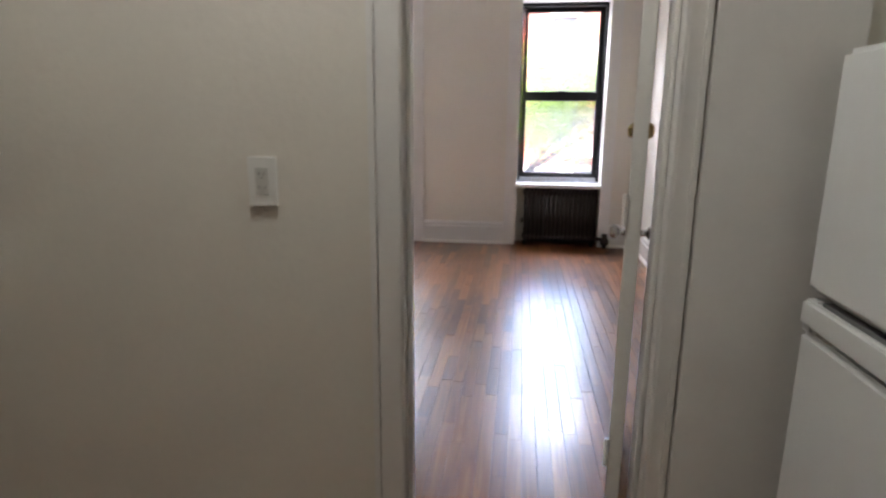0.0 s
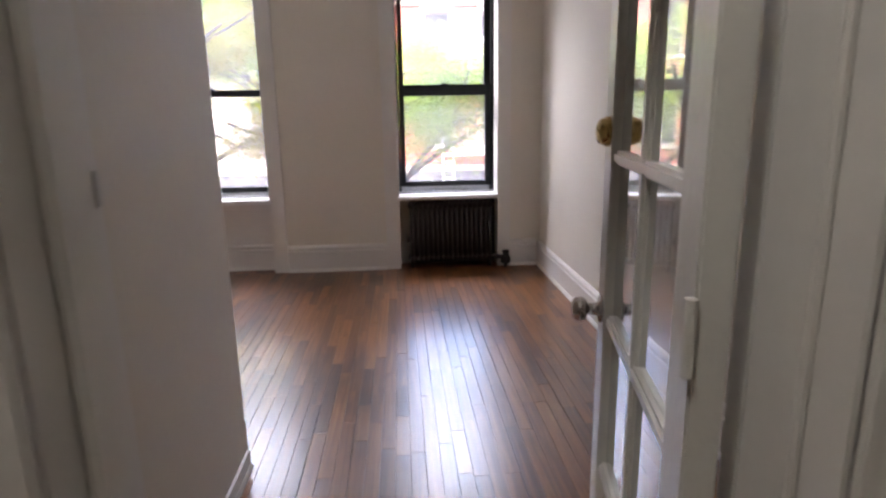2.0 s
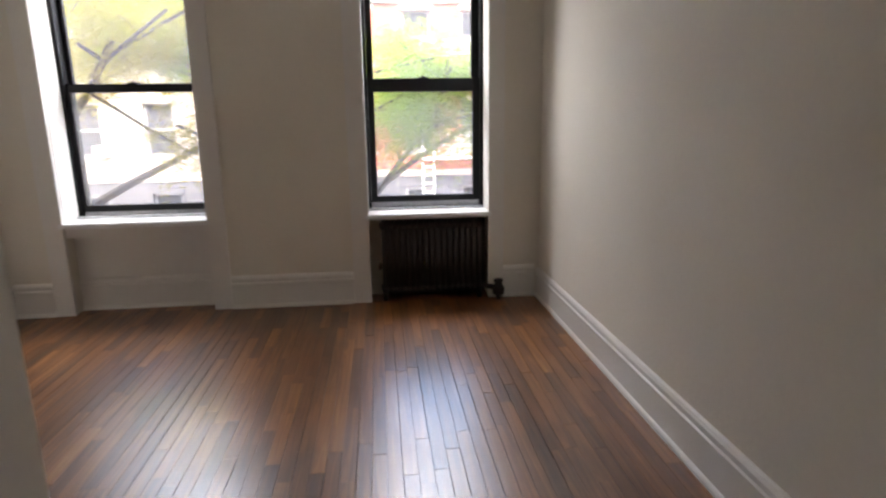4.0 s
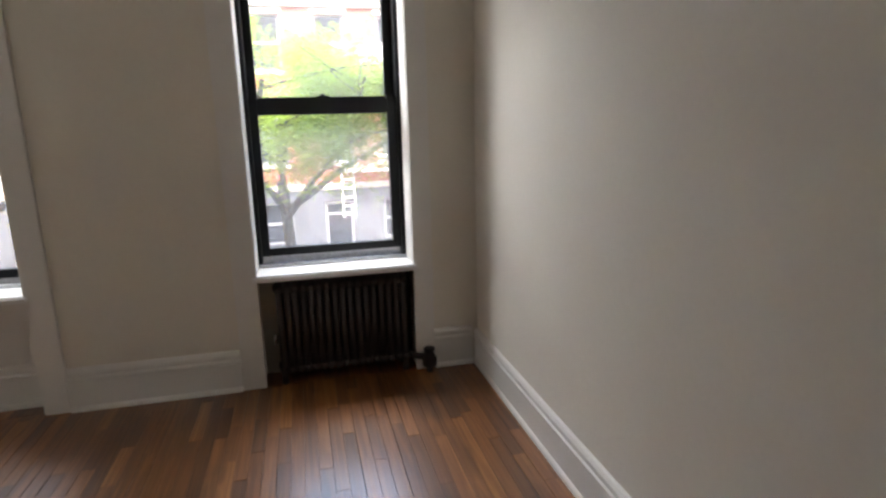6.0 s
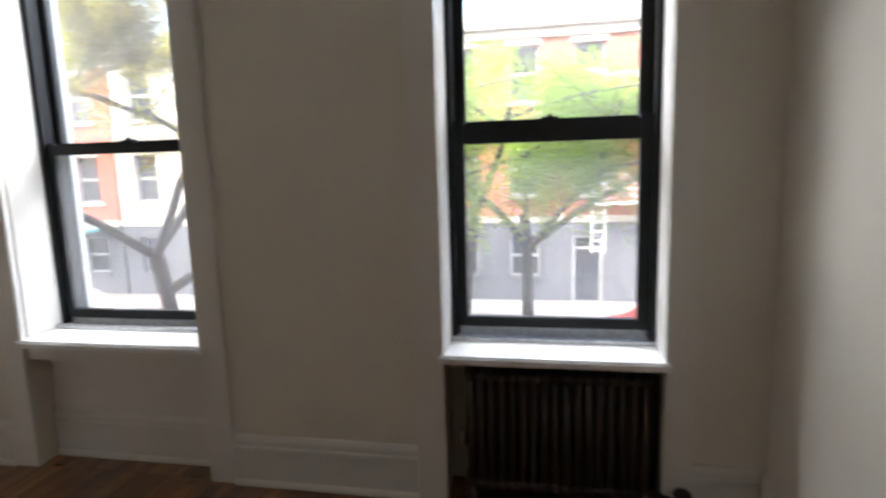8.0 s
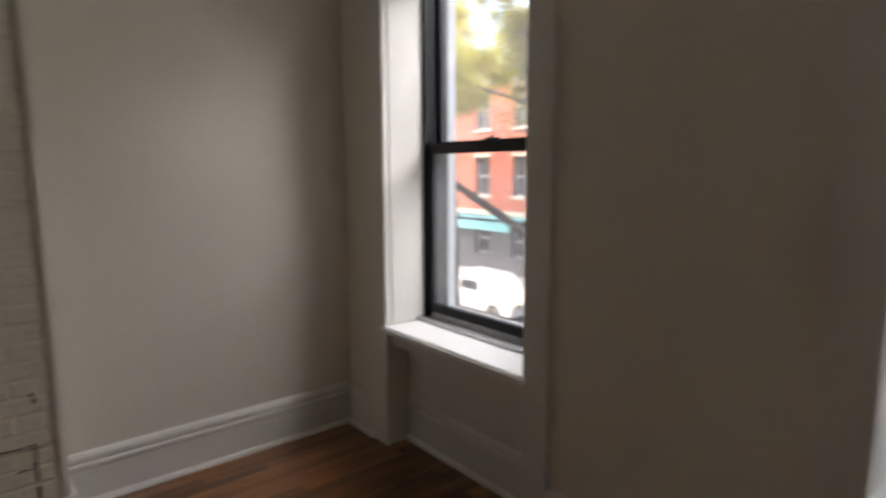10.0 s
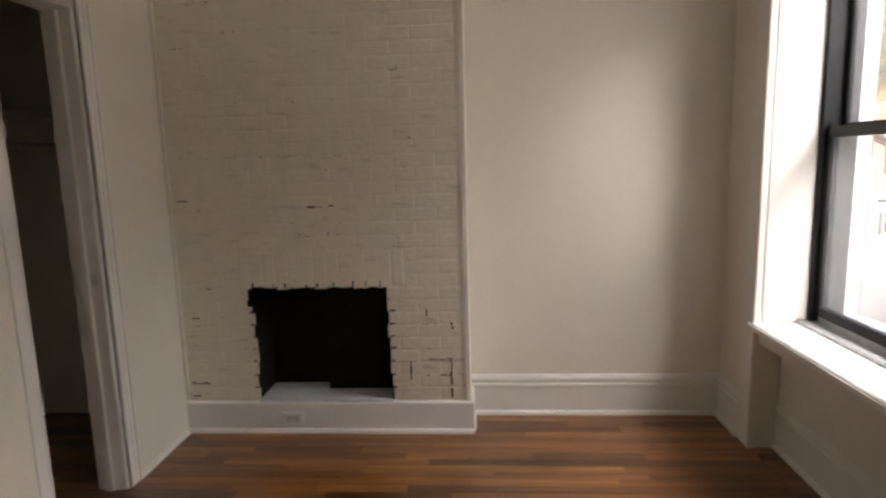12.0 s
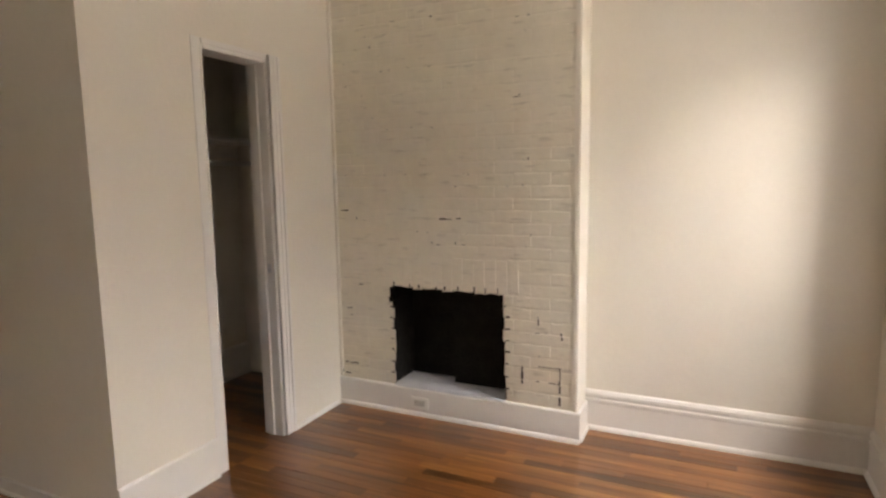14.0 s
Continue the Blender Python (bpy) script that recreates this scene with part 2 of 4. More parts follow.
RUBBER = material("rubber", (0.02, 0.02, 0.02), 0.8, vary=0.1, bump=0)
AWNING = material("teal_awning", (0.12, 0.34, 0.36), 0.7, vary=0.08, bump=0.05)


# ---- mesh helpers ----
def box(bm, x0, x1, y0, y1, z0, z1):
    v = [bm.verts.new((x, y, z)) for x in (x0, x1) for y in (y0, y1) for z in (z0, z1)]
    for f in ((0, 1, 3, 2), (4, 6, 7, 5), (0, 4, 5, 1), (2, 3, 7, 6), (0, 2, 6, 4), (1, 5, 7, 3)):
        bm.faces.new([v[i] for i in f])


def boxes(*dims, bevel=0.0, seg=2):
    bm = bmesh.new()
    for d in dims:
        box(bm, *d)
    if bevel:
        bmesh.ops.bevel(bm, geom=list(bm.edges), offset=bevel, segments=seg, affect="EDGES", clamp_overlap=True)
    return bm


def tube(bm, a, b, r0, r1=None, seg=12, caps=True):
    a, b = Vector(a), Vector(b)
    r1 = r0 if r1 is None else r1
    q = (b - a).to_track_quat("Z", "Y")
    rings = []
    for p, r in ((a, r0), (b, r1)):
        rings.append([bm.verts.new(p + q @ Vector((r * math.cos(k * math.tau / seg), r * math.sin(k * math.tau / seg), 0))) for k in range(seg)])
    for k in range(seg):
        bm.faces.new((rings[0][k], rings[0][(k + 1) % seg], rings[1][(k + 1) % seg], rings[1][k]))
    if caps:
        bm.faces.new(list(reversed(rings[0])))
        bm.faces.new(rings[1])


def lathe(bm, origin, axis, profile, seg=20):
    """Turns (distance along axis, radius) pairs round the axis."""
    q = Vector(axis).to_track_quat("Z", "Y")
    o = Vector(origin)
    rings = [[bm.verts.new(o + q @ Vector((r * math.cos(k * math.tau / seg), r * math.sin(k * math.tau / seg), d))) for k in range(seg)] for d, r in profile]
    for a, b in zip(rings, rings[1:]):
        for k in range(seg):
            bm.faces.new((a[k], a[(k + 1) % seg], b[(k + 1) % seg], b[k]))
    bm.faces.new(list(reversed(rings[0])))
    bm.faces.new(rings[-1])


def finish(name, bm, mat, smooth=False):
    me = bpy.data.meshes.new(name)
    bmesh.ops.recalc_face_normals(bm, faces=list(bm.faces))
    bm.to_mesh(me)
    bm.free()
    me.materials.append(mat)
    if smooth:
        for p in me.polygons:
            p.use_smooth = True
    return me


def part(name, bm, mat, parent=None, label="", smooth=False):
    ob = new(name, finish(name, bm, mat, smooth))
    if parent:
        ob.parent = parent
    if label:
        ob["label"] = label
    return ob


def structure(name, bm, mat, label, category):
    return tagged(part(name, bm, mat), label, category, kind="structure")


def holder(name, label, category, at=(0, 0, 0), group="", kind=""):
    ob = new(name)
    ob.location = at
    return tagged(ob, label, category, group, kind)


def sweep(bm, profile, a, b, out):
    """A profile of (distance out of the wall, height) drawn along the floor from a to b; out: the wall's normal."""
    o = Vector((out[0], out[1], 0))
    rings = [[bm.verts.new(Vector((p[0], p[1], 0)) + o * d + Vector((0, 0, z))) for d, z in profile] for p in (a, b)]
    n = len(profile)
    for k in range(n):
        bm.faces.new((rings[0][k], rings[0][(k + 1) % n], rings[1][(k + 1) % n], rings[1][k]))
    bm.faces.new(list(reversed(rings[0])))
    bm.faces.new(rings[1])


# ---- the plan ----
XL, XR = -0.68, 2.93          # side walls of the room
YF, YOUT = 6.92, 7.42         # front wall, inside and outside
YD0, YD1 = 2.45, 2.60         # wall with the door, kitchen face and room face
YC, XC = 4.022, 1.122          # closet front and closet side
CEILZ = 2.95
CHX, CHY = -0.452, 5.56       # chimney breast: face and corner
WIN_L, WIN_R = (-0.29, 0.645), (1.705, 2.565)
HEADZ = 2.41
DX0, DX1 = 1.424, 2.137        # entry door opening
KX0, KX1 = 0.112, 0.55         # closet opening
DOORZ = 2.072

# floor slab below the strips; ceiling
structure("subfloor", boxes((-0.85, 3.3, -0.6, 7.1, -0.25, -0.022)), UNDER, "dark boards below the oak strips", "floor")
structure("ceiling", boxes((-0.85, 3.3, -0.6, 7.45, CEILZ, CEILZ + 0.2)), CEIL, "plain white painted plaster ceiling", "ceiling")

# front wall: piers, breast walls under the windows, and the band over them
bm = boxes((XL - 0.2, WIN_L[0], YF, 7.3, -0.25, CEILZ), (WIN_L[1], WIN_R[0], YF, 7.3, -0.25, CEILZ), (WIN_R[1], XR + 0.2, YF, 7.3, -0.25, CEILZ),
           (WIN_L[0], WIN_L[1], 7.05, 7.3, -0.25, 0.592), (WIN_R[0], WIN_R[1], 7.10, 7.3, -0.25, 0.592),
           (WIN_L[0], WIN_L[1], YF, 7.3, HEADZ, CEILZ), (WIN_R[0], WIN_R[1], YF, 7.3, HEADZ, CEILZ))
structure("wall_front", bm, WALL, "beige painted plaster wall with two deep window recesses", "wall")
structure("wall_right", boxes((XR, XR + 0.2, YD0, YF, -0.25, CEILZ)), WALL, "long plain beige painted plaster wall", "wall")
structure("wall_left", boxes((XL - 0.2, XL, 2.9, 4.3, -0.25, CEILZ), (XL - 0.2, XL, 5.3, YF, -0.25, CEILZ), (XL - 0.2, XL, 4.3, 5.3, 0.95, CEILZ)), WALL, "beige painted plaster wall beside the chimney breast", "wall")
bm = boxes((KX1, XC, YC - 0.12, YC, -0.02, CEILZ), (XL, KX0, YC - 0.12, YC, -0.02, CEILZ), (KX0, KX1, YC - 0.12, YC, DOORZ, CEILZ),
           )
structure("wall_closet_front", bm, WALL, "cream painted closet wall with a narrow doorway", "wall")
structure("wall_closet_side", boxes((XC - 0.12, XC, YD1, YC - 0.12, -0.02, CEILZ)), WALL, "cream painted side wall of the closet", "wall")
structure("wall_closet_back", boxes((XL, XC - 0.12, 2.88, 3.0, -0.02, CEILZ)), WALL, "painted wall at the back of the closet", "wall")
bm = boxes((-0.35, DX0, YD0, YD1, -0.02, CEILZ), (DX1, XR + 0.2, YD0, YD1 - 0.002, -0.02, CEILZ), (DX0, DX1, YD0, YD1, DOORZ, CEILZ))
structure("wall_door", bm, WALL, "grey-beige painted wall round the entry doorway", "wall")
# unseen kitchen walls, darkened so the door wall falls off towards the floor
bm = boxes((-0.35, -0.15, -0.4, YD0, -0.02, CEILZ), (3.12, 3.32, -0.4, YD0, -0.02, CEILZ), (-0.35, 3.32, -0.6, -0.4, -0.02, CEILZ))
structure("wall_kitchen", bm, KITCHEN_DIM, "plain unseen walls closing the kitchen, darkened to cut bounced light", "wall")

# ---- skirting, casings ----
BASE = [(0, 0), (0.034, 0), (0.033, 0.012), (0.026, 0.022), (0.02, 0.025), (0.02, 0.158), (0.024, 0.163), (0.024, 0.178), (0.017, 0.184),
        (0.017, 0.19), (0.022, 0.196), (0.021, 0.212), (0.012, 0.226), (0, 0.23)]


def skirting(name, a, b, out, label="cream painted moulded wooden baseboard with shoe moulding", tall=1.0):
    bm = bmesh.new()
    sweep(bm, [(d, z * tall) for d, z in BASE], a, b, out)
    return structure(name, bm, TRIM, label, "baseboard")


skirting("baseboard_right", (XR, YD1), (XR, YF), (-1, 0), tall=0.91)
skirting("baseboard_alcove", (XL, CHY), (XL, YF), (1, 0))
skirting("baseboard_corner_left", (XL + 0.034, YF), (WIN_L[0] - 0.112, YF), (0, -1))
skirting("baseboard_pier", (WIN_L[1] + 0.112, YF), (WIN_R[0] - 0.112, YF), (0, -1))
skirting("baseboard_corner_right", (WIN_R[1] + 0.1, YF), (XR - 0.034, YF), (0, -1))
skirting("baseboard_under_window", (WIN_L[0], 7.05), (WIN_L[1], 7.05), (0, -1))
PLAIN = [(0, 0), (0.022, 0), (0.02, 0.012), (0.012, 0.018), (0.012, 0.188), (0.008, 0.195), (0, 0.196)]
bm = bmesh.new()
sweep(bm, PLAIN, (KX1 + 0.055, YC), (XC, YC), (0, 1))
sweep(bm, [(0, 0), (0.02, 0), (0.016, 0.014), (0, 0.02)], (CHX + 0.034, YC), (KX0 - 0.085, YC), (0, 1))
structure("baseboard_closet_front", bm, TRIM, "plain cream painted board at the foot of the closet front", "baseboard")
bm = bmesh.new()
sweep(bm, [(0, 0), (0.016, 0), (0.014, 0.012), (0.008, 0.018), (0.008, 0.07), (0, 0.075)], (XC, YD1), (XC, YC), (1, 0))
structure("baseboard_closet_side", bm, TRIM, "low cream painted board along the closet side", "baseboard")
skirting("baseboard_in_closet", (XL, 3.0), (XC - 0.12, 3.0), (0, 1))
bm = bmesh.new()
sweep(bm, [(0, 0), (0.018, 0), (0.014, 0.014), (0, 0.02)], (-0.15, YD0), (DX0 - 0.07, YD0), (0, -1))
structure("shoe_moulding", bm, TRIM, "thin painted shoe moulding along the kitchen wall", "trim")


def casing(name, label, *dims):
    return structure(name, boxes(*dims, bevel=0.004), TRIM, label, "trim")


W = "flat painted wooden window casing"
CF = YF - 0.024
casing("trim_window_1", W, (WIN_L[0] - 0.11, WIN_L[0] + 0.012, CF, YF + 0.01, 0, HEADZ + 0.11))
casing("trim_window_2", W, (WIN_L[1] - 0.012, WIN_L[1] + 0.11, CF, YF + 0.01, 0, HEADZ + 0.11))
casing("trim_window_3", W, (WIN_R[0] - 0.11, WIN_R[0] + 0.01, CF, YF + 0.01, 0, HEADZ + 0.11))
casing("trim_window_4", W, (WIN_R[1] - 0.01, WIN_R[1] + 0.1, CF, YF + 0.01, 0, HEADZ + 0.11))
casing("trim_window_5", "flat painted head casing over the window", (WIN_L[0] + 0.014, WIN_L[1] - 0.014, CF, YF + 0.01, HEADZ - 0.01, HEADZ + 0.11))
casing("trim_window_6", "flat painted head casing over the window", (WIN_R[0] + 0.012, WIN_R[1] - 0.012, CF, YF + 0.01, HEADZ - 0.01, HEADZ + 0.11))

# closet doorway: stepped casing and jamb
D = "cream painted stepped wooden door casing"
for i, (xa, xb) in enumerate(((KX0 - 0.085, KX0), (KX1, KX1 + 0.055))):
    outer = xa if i == 0 else xb - 0.03
    casing("trim_closet_%d" % (i + 1), D, (xa, xb, YC, YC + (0.018 if i == 0 else 0.005), 0, DOORZ + 0.03), *([(outer, outer + 0.026, YC, YC + 0.023, 0, DOORZ + 0.028), (outer + 0.04, outer + 0.054, YC, YC + 0.02, 0, DOORZ + 0.028), (xb - 0.014, xb, YC, YC + 0.02, 0, DOORZ + 0.028)] if i == 0 else []))
casing("trim_closet_3", D, (KX0, KX1, YC, YC + 0.009, DOORZ, DOORZ + 0.03))
for i, d in enumerate(((KX0 - 0.004, KX0 + 0.016, YC - 0.13, YC + 0.004, 0, DOORZ), (KX1 - 0.016, KX1 + 0.004, YC - 0.13, YC + 0.004, 0, DOORZ),
       (KX0 + 0.016, KX1 - 0.016, YC - 0.13, YC + 0.004, DOORZ - 0.016, DOORZ + 0.004), (KX0 + 0.016, KX0 + 0.028, YC - 0.09, YC - 0.05, 0, DOORZ - 0.016))):
    casing("jamb_closet_%d" % (i + 1), "painted wooden closet door jamb", d)
structure("strike_closet", boxes((KX0 + 0.0165, KX0 + 0.0195, YC - 0.045, YC - 0.018, 0.94, 0.99), bevel=0.001), ALU, "small worn brass strike plate in the closet jamb", "strike plate")

# entry doorway: casing on the kitchen side and in the room, jambs with stops
casing("trim_door_1", D, (DX0 - 0.075, DX0 + 0.0136, YD0 - 0.012, YD0, 0, DOORZ + 0.09), (DX0 - 0.075, DX0 - 0.053, YD0 - 0.016, YD0 - 0.002, 0, DOORZ + 0.09), (DX0 - 0.012, DX0 + 0.0136, YD0 - 0.015, YD0 - 0.002, 0, DOORZ + 0.09))
casing("trim_door_2", D, (DX1 - 0.0136, 2.181, YD0 - 0.014, YD0, 0, DOORZ + 0.09), (2.160, 2.181, YD0 - 0.017, YD0 - 0.002, 0, DOORZ + 0.09), (DX1 - 0.0136, DX1 + 0.004, YD0 - 0.016, YD0 - 0.002, 0, DOORZ + 0.09))
casing("trim_door_3", D, (DX0 + 0.0136, DX1 - 0.0136, YD0 - 0.02, YD0, DOORZ - 0.006, DOORZ + 0.09))
casing("trim_door_4", D, (DX0 - 0.09, DX0 + 0.004, YD1, YD1 + 0.02, 0, DOORZ + 0.09))
casing("trim_door_5", D, (DX1 - 0.012, DX1 + 0.07, YD1 + 0.005, YD1 + 0.045, 0, DOORZ + 0.09))
for i, d in enumerate(((DX0 - 0.004, DX0 + 0.014, YD0 - 0.004, YD1 + 0.004, 0, DOORZ), (DX1 - 0.014, DX1 + 0.004, YD0 - 0.004, YD1 + 0.004, 0, DOORZ),
       (DX0 + 0.014, DX1 - 0.014, YD0 - 0.004, YD1 + 0.004, DOORZ - 0.014, DOORZ + 0.004),
       (DX0 + 0.014, DX0 + 0.028, YD0 + 0.05, YD0 + 0.085, 0, DOORZ - 0.014), (DX1 - 0.028, DX1 - 0.014, YD0 + 0.05, YD0 + 0.085, 0, DOORZ - 0.014))):
    casing("jamb_entry_%d" % (i + 1), "cream painted door jamb", d)
structure("strike_entry", boxes((DX0 + 0.0145, DX0 + 0.0165, YD1 - 0.012, YD1 - 0.002, 1.205, 1.24), bevel=0.0008), INSERT, "dark metal strike plate in the entry jamb", "strike plate")
casing("panel_beside_door", "cream painted filler board beside the refrigerator", (2.185, 2.52, YD0 - 0.014, YD0, 0, CEILZ - 0.002))


# ---- windows ----
def window(name, x0, x1, glass_x, meet, low, label, deep=0.0):
    """A double-hung window: black metal frame and sashes in a white recess."""
    w = holder(name, label, "window", kind="structure")
    g0, g1 = glass_x
    m0, m1 = meet
    top = 2.319
    ya = 7.105 + deep
    part("window_frame", boxes((x0, x0 + 0.032, ya, 7.26 + deep, 0.642, HEADZ - 0.002), (x1 - 0.032, x1, ya, 7.26 + deep, 0.642, HEADZ - 0.002),
                               (x0 + 0.032, x1 - 0.032, ya, 7.26 + deep, HEADZ - 0.045, HEADZ - 0.002), bevel=0.003), BLACK, w, "black aluminium window frame")
    lo, up = g0, g1
    s0, s1 = x0 + 0.034, x1 - 0.034
    lower = part("lower_sash", boxes((s0, lo, 7.125 + deep, 7.165 + deep, low - 0.045, m1), (up, s1, 7.125 + deep, 7.165 + deep, low - 0.045, m1),
                                     (lo, up, 7.125 + deep, 7.165 + deep, low - 0.045, low), (lo, up, 7.12 + deep, 7.168 + deep, m0, m1 - 0.012), bevel=0.004), BLACK, w, "black lower sash")
    upper = part("upper_sash", boxes((s0, lo, 7.185 + deep, 7.225 + deep, m0, HEADZ - 0.046), (up, s1, 7.185 + deep, 7.225 + deep, m0, HEADZ - 0.046),
                                     (lo, up, 7.185 + deep, 7.225 + deep, top, HEADZ - 0.046), (lo, up, 7.185 + deep, 7.225 + deep, m0 + 0.01, m1), bevel=0.004), BLACK, w, "black upper sash")
    for sash, y, za, zb in ((lower, 7.145 + deep, low, m0), (upper, 7.205 + deep, m1, top)):
        p = part("pane", boxes((lo, up, y - 0.002, y + 0.002, za, zb)), GLASS, sash, "clear glass pane")
        p.visible_shadow = False
    bm = boxes((0.5 * (g0 + g1) - 0.035, 0.5 * (g0 + g1) + 0.035, 7.13 + deep, 7.17 + deep, m1 - 0.012, m1 + 0.004), bevel=0.003)
    tube(bm, (0.5 * (g0 + g1), 7.15 + deep, m1 + 0.002), (0.5 * (g0 + g1), 7.15 + deep, m1 + 0.014), 0.014, 0.01)
    part("sash_lock", bm, BLACK, w, "small black cam lock")
    # metal track under the lower sash
    part("track", boxes((x0 + 0.01, x1 - 0.01, 7.09, 7.12, 0.63, 0.648), (x0 + 0.034, x1 - 0.034, 7.17, 7.26, 0.63, low - 0.044), bevel=0.002), ALU, w, "worn grey metal window track")
    bm = boxes((x0 - 0.012, x1 + 0.012, YF - 0.045, YF - 0.0245, 0.597, 0.632), (x0 + 0.001, x1 - 0.001, YF - 0.03, 7.30, 0.594, 0.630), bevel=0.008)
    part("window_sill", bm, SILL, w, "thick white painted wooden sill")
    part("reveal", boxes((x0 - 0.001, x0 + 0.012, YF + 0.012, ya, 0.632, HEADZ - 0.003), (x1 - 0.012, x1 + 0.001, YF + 0.012, ya, 0.632, HEADZ - 0.003),
                         (x0 + 0.012, x1 - 0.012, YF + 0.012, ya, HEADZ - 0.014, HEADZ + 0.001), bevel=0.003), TRIM, w, "white painted window reveal")
    if name == "window_1":
        part("apron", boxes((x0 + 0.002, x1 - 0.002, YF + 0.004, YF + 0.02, 0.53, 0.594), bevel=0.003), TRIM, w, "painted wooden apron board under the sill")
    return w


window("window_1", *WIN_L, (-0.232, 0.575), (1.475, 1.535), 0.715, "black double-hung sash window in a white recess, closed", 0.03)
window("window_2", *WIN_R, (1.782, 2.480), (1.461, 1.556), 0.731, "black double-hung sash window above a radiator, closed")
structure("panel_under_window", boxes((WIN_L[0] + 0.003, WIN_L[1] - 0.003, 7.034, 7.05, 0.23, 0.53), bevel=0.003), TRIM, "cream painted wooden panel under the window", "panel")


# ---- entry door: ten panes, standing open ----
def french_door():
    d = holder("door_1", "cream painted ten-pane glazed door standing open, with brass deadbolt", "door", (2.112, 2.575, 0), kind="structure")
    width, high, th = 0.67, 2.04, 0.04
    stile, toprail, botrail, mun = 0.085, 0.155, 0.165, 0.026
    part("stile", boxes((0, stile, 0, th, 0.008, high), bevel=0.003), DOORPAINT, d)
    part("stile", boxes((width - stile, width, 0, th, 0.008, high), bevel=0.003), DOORPAINT, d)
    part("rail", boxes((stile, width - stile, 0, th, high - toprail, high), bevel=0.003), DOORPAINT, d)
    part("rail", boxes((stile, width - stile, 0, th, 0.008, botrail), bevel=0.003), DOORPAINT, d)
    z0, z1, x0, x1 = botrail, high - toprail, stile, width - stile
    rows, cols = 5, 2
    pw, ph = (x1 - x0 - mun) / 2, (z1 - z0 - 4 * mun) / 5
    for r in range(1, rows):
        z = z0 + r * (ph + mun) - mun
        part("muntin", boxes((x0, x1, 0.004, th - 0.004, z, z + mun), bevel=0.006), DOORPAINT, d)
    part("muntin", boxes((x0 + pw, x0 + pw + mun, 0.006, th - 0.006, z0, z1), bevel=0.006), DOORPAINT, d)
    for r in range(rows):
        for c in range(cols):
            xa, za = x0 + c * (pw + mun), z0 + r * (ph + mun)
            p = part("pane", boxes((xa, xa + pw, th / 2 - 0.0015, th / 2 + 0.0015, za, za + ph)), DOORGLASS, d, "clear glass pane")
            p.visible_shadow = False
    for s, y in ((1, th), (-1, 0)):
        bm = bmesh.new()
        lathe(bm, (width - 0.05, y, 0.866), (0, s, 0), [(0, 0.03), (0.006, 0.029), (0.01, 0.014), (0.03, 0.012), (0.034, 0.021), (0.042, 0.027), (0.056, 0.026), (0.064, 0.018), (0.066, 0.008)])
        part("knob", bm, CHROME, d, "round worn brass-chrome door knob", smooth=True)
        bm = bmesh.new()
        lathe(bm, (width - 0.05, y, 1.25), (0, s, 0), [(0, 0.031), (0.005, 0.031), (0.022, 0.024), (0.026, 0.016), (0.028, 0.006)])
        part("deadbolt", bm, BRASS, d, "brass deadbolt cylinder", smooth=True)
    for z in (0.25, 1.0, 1.78):
        bm = bmesh.new()
        tube(bm, (-0.006, th + 0.006, z), (-0.006, th + 0.006, z + 0.09), 0.007)
        part("hinge", bm, DOORPAINT, d, "painted hinge knuckle")
    return d


door = french_door()
door.matrix_world = pose(2.085, 2.58, 0, 0, 0, 79.0)


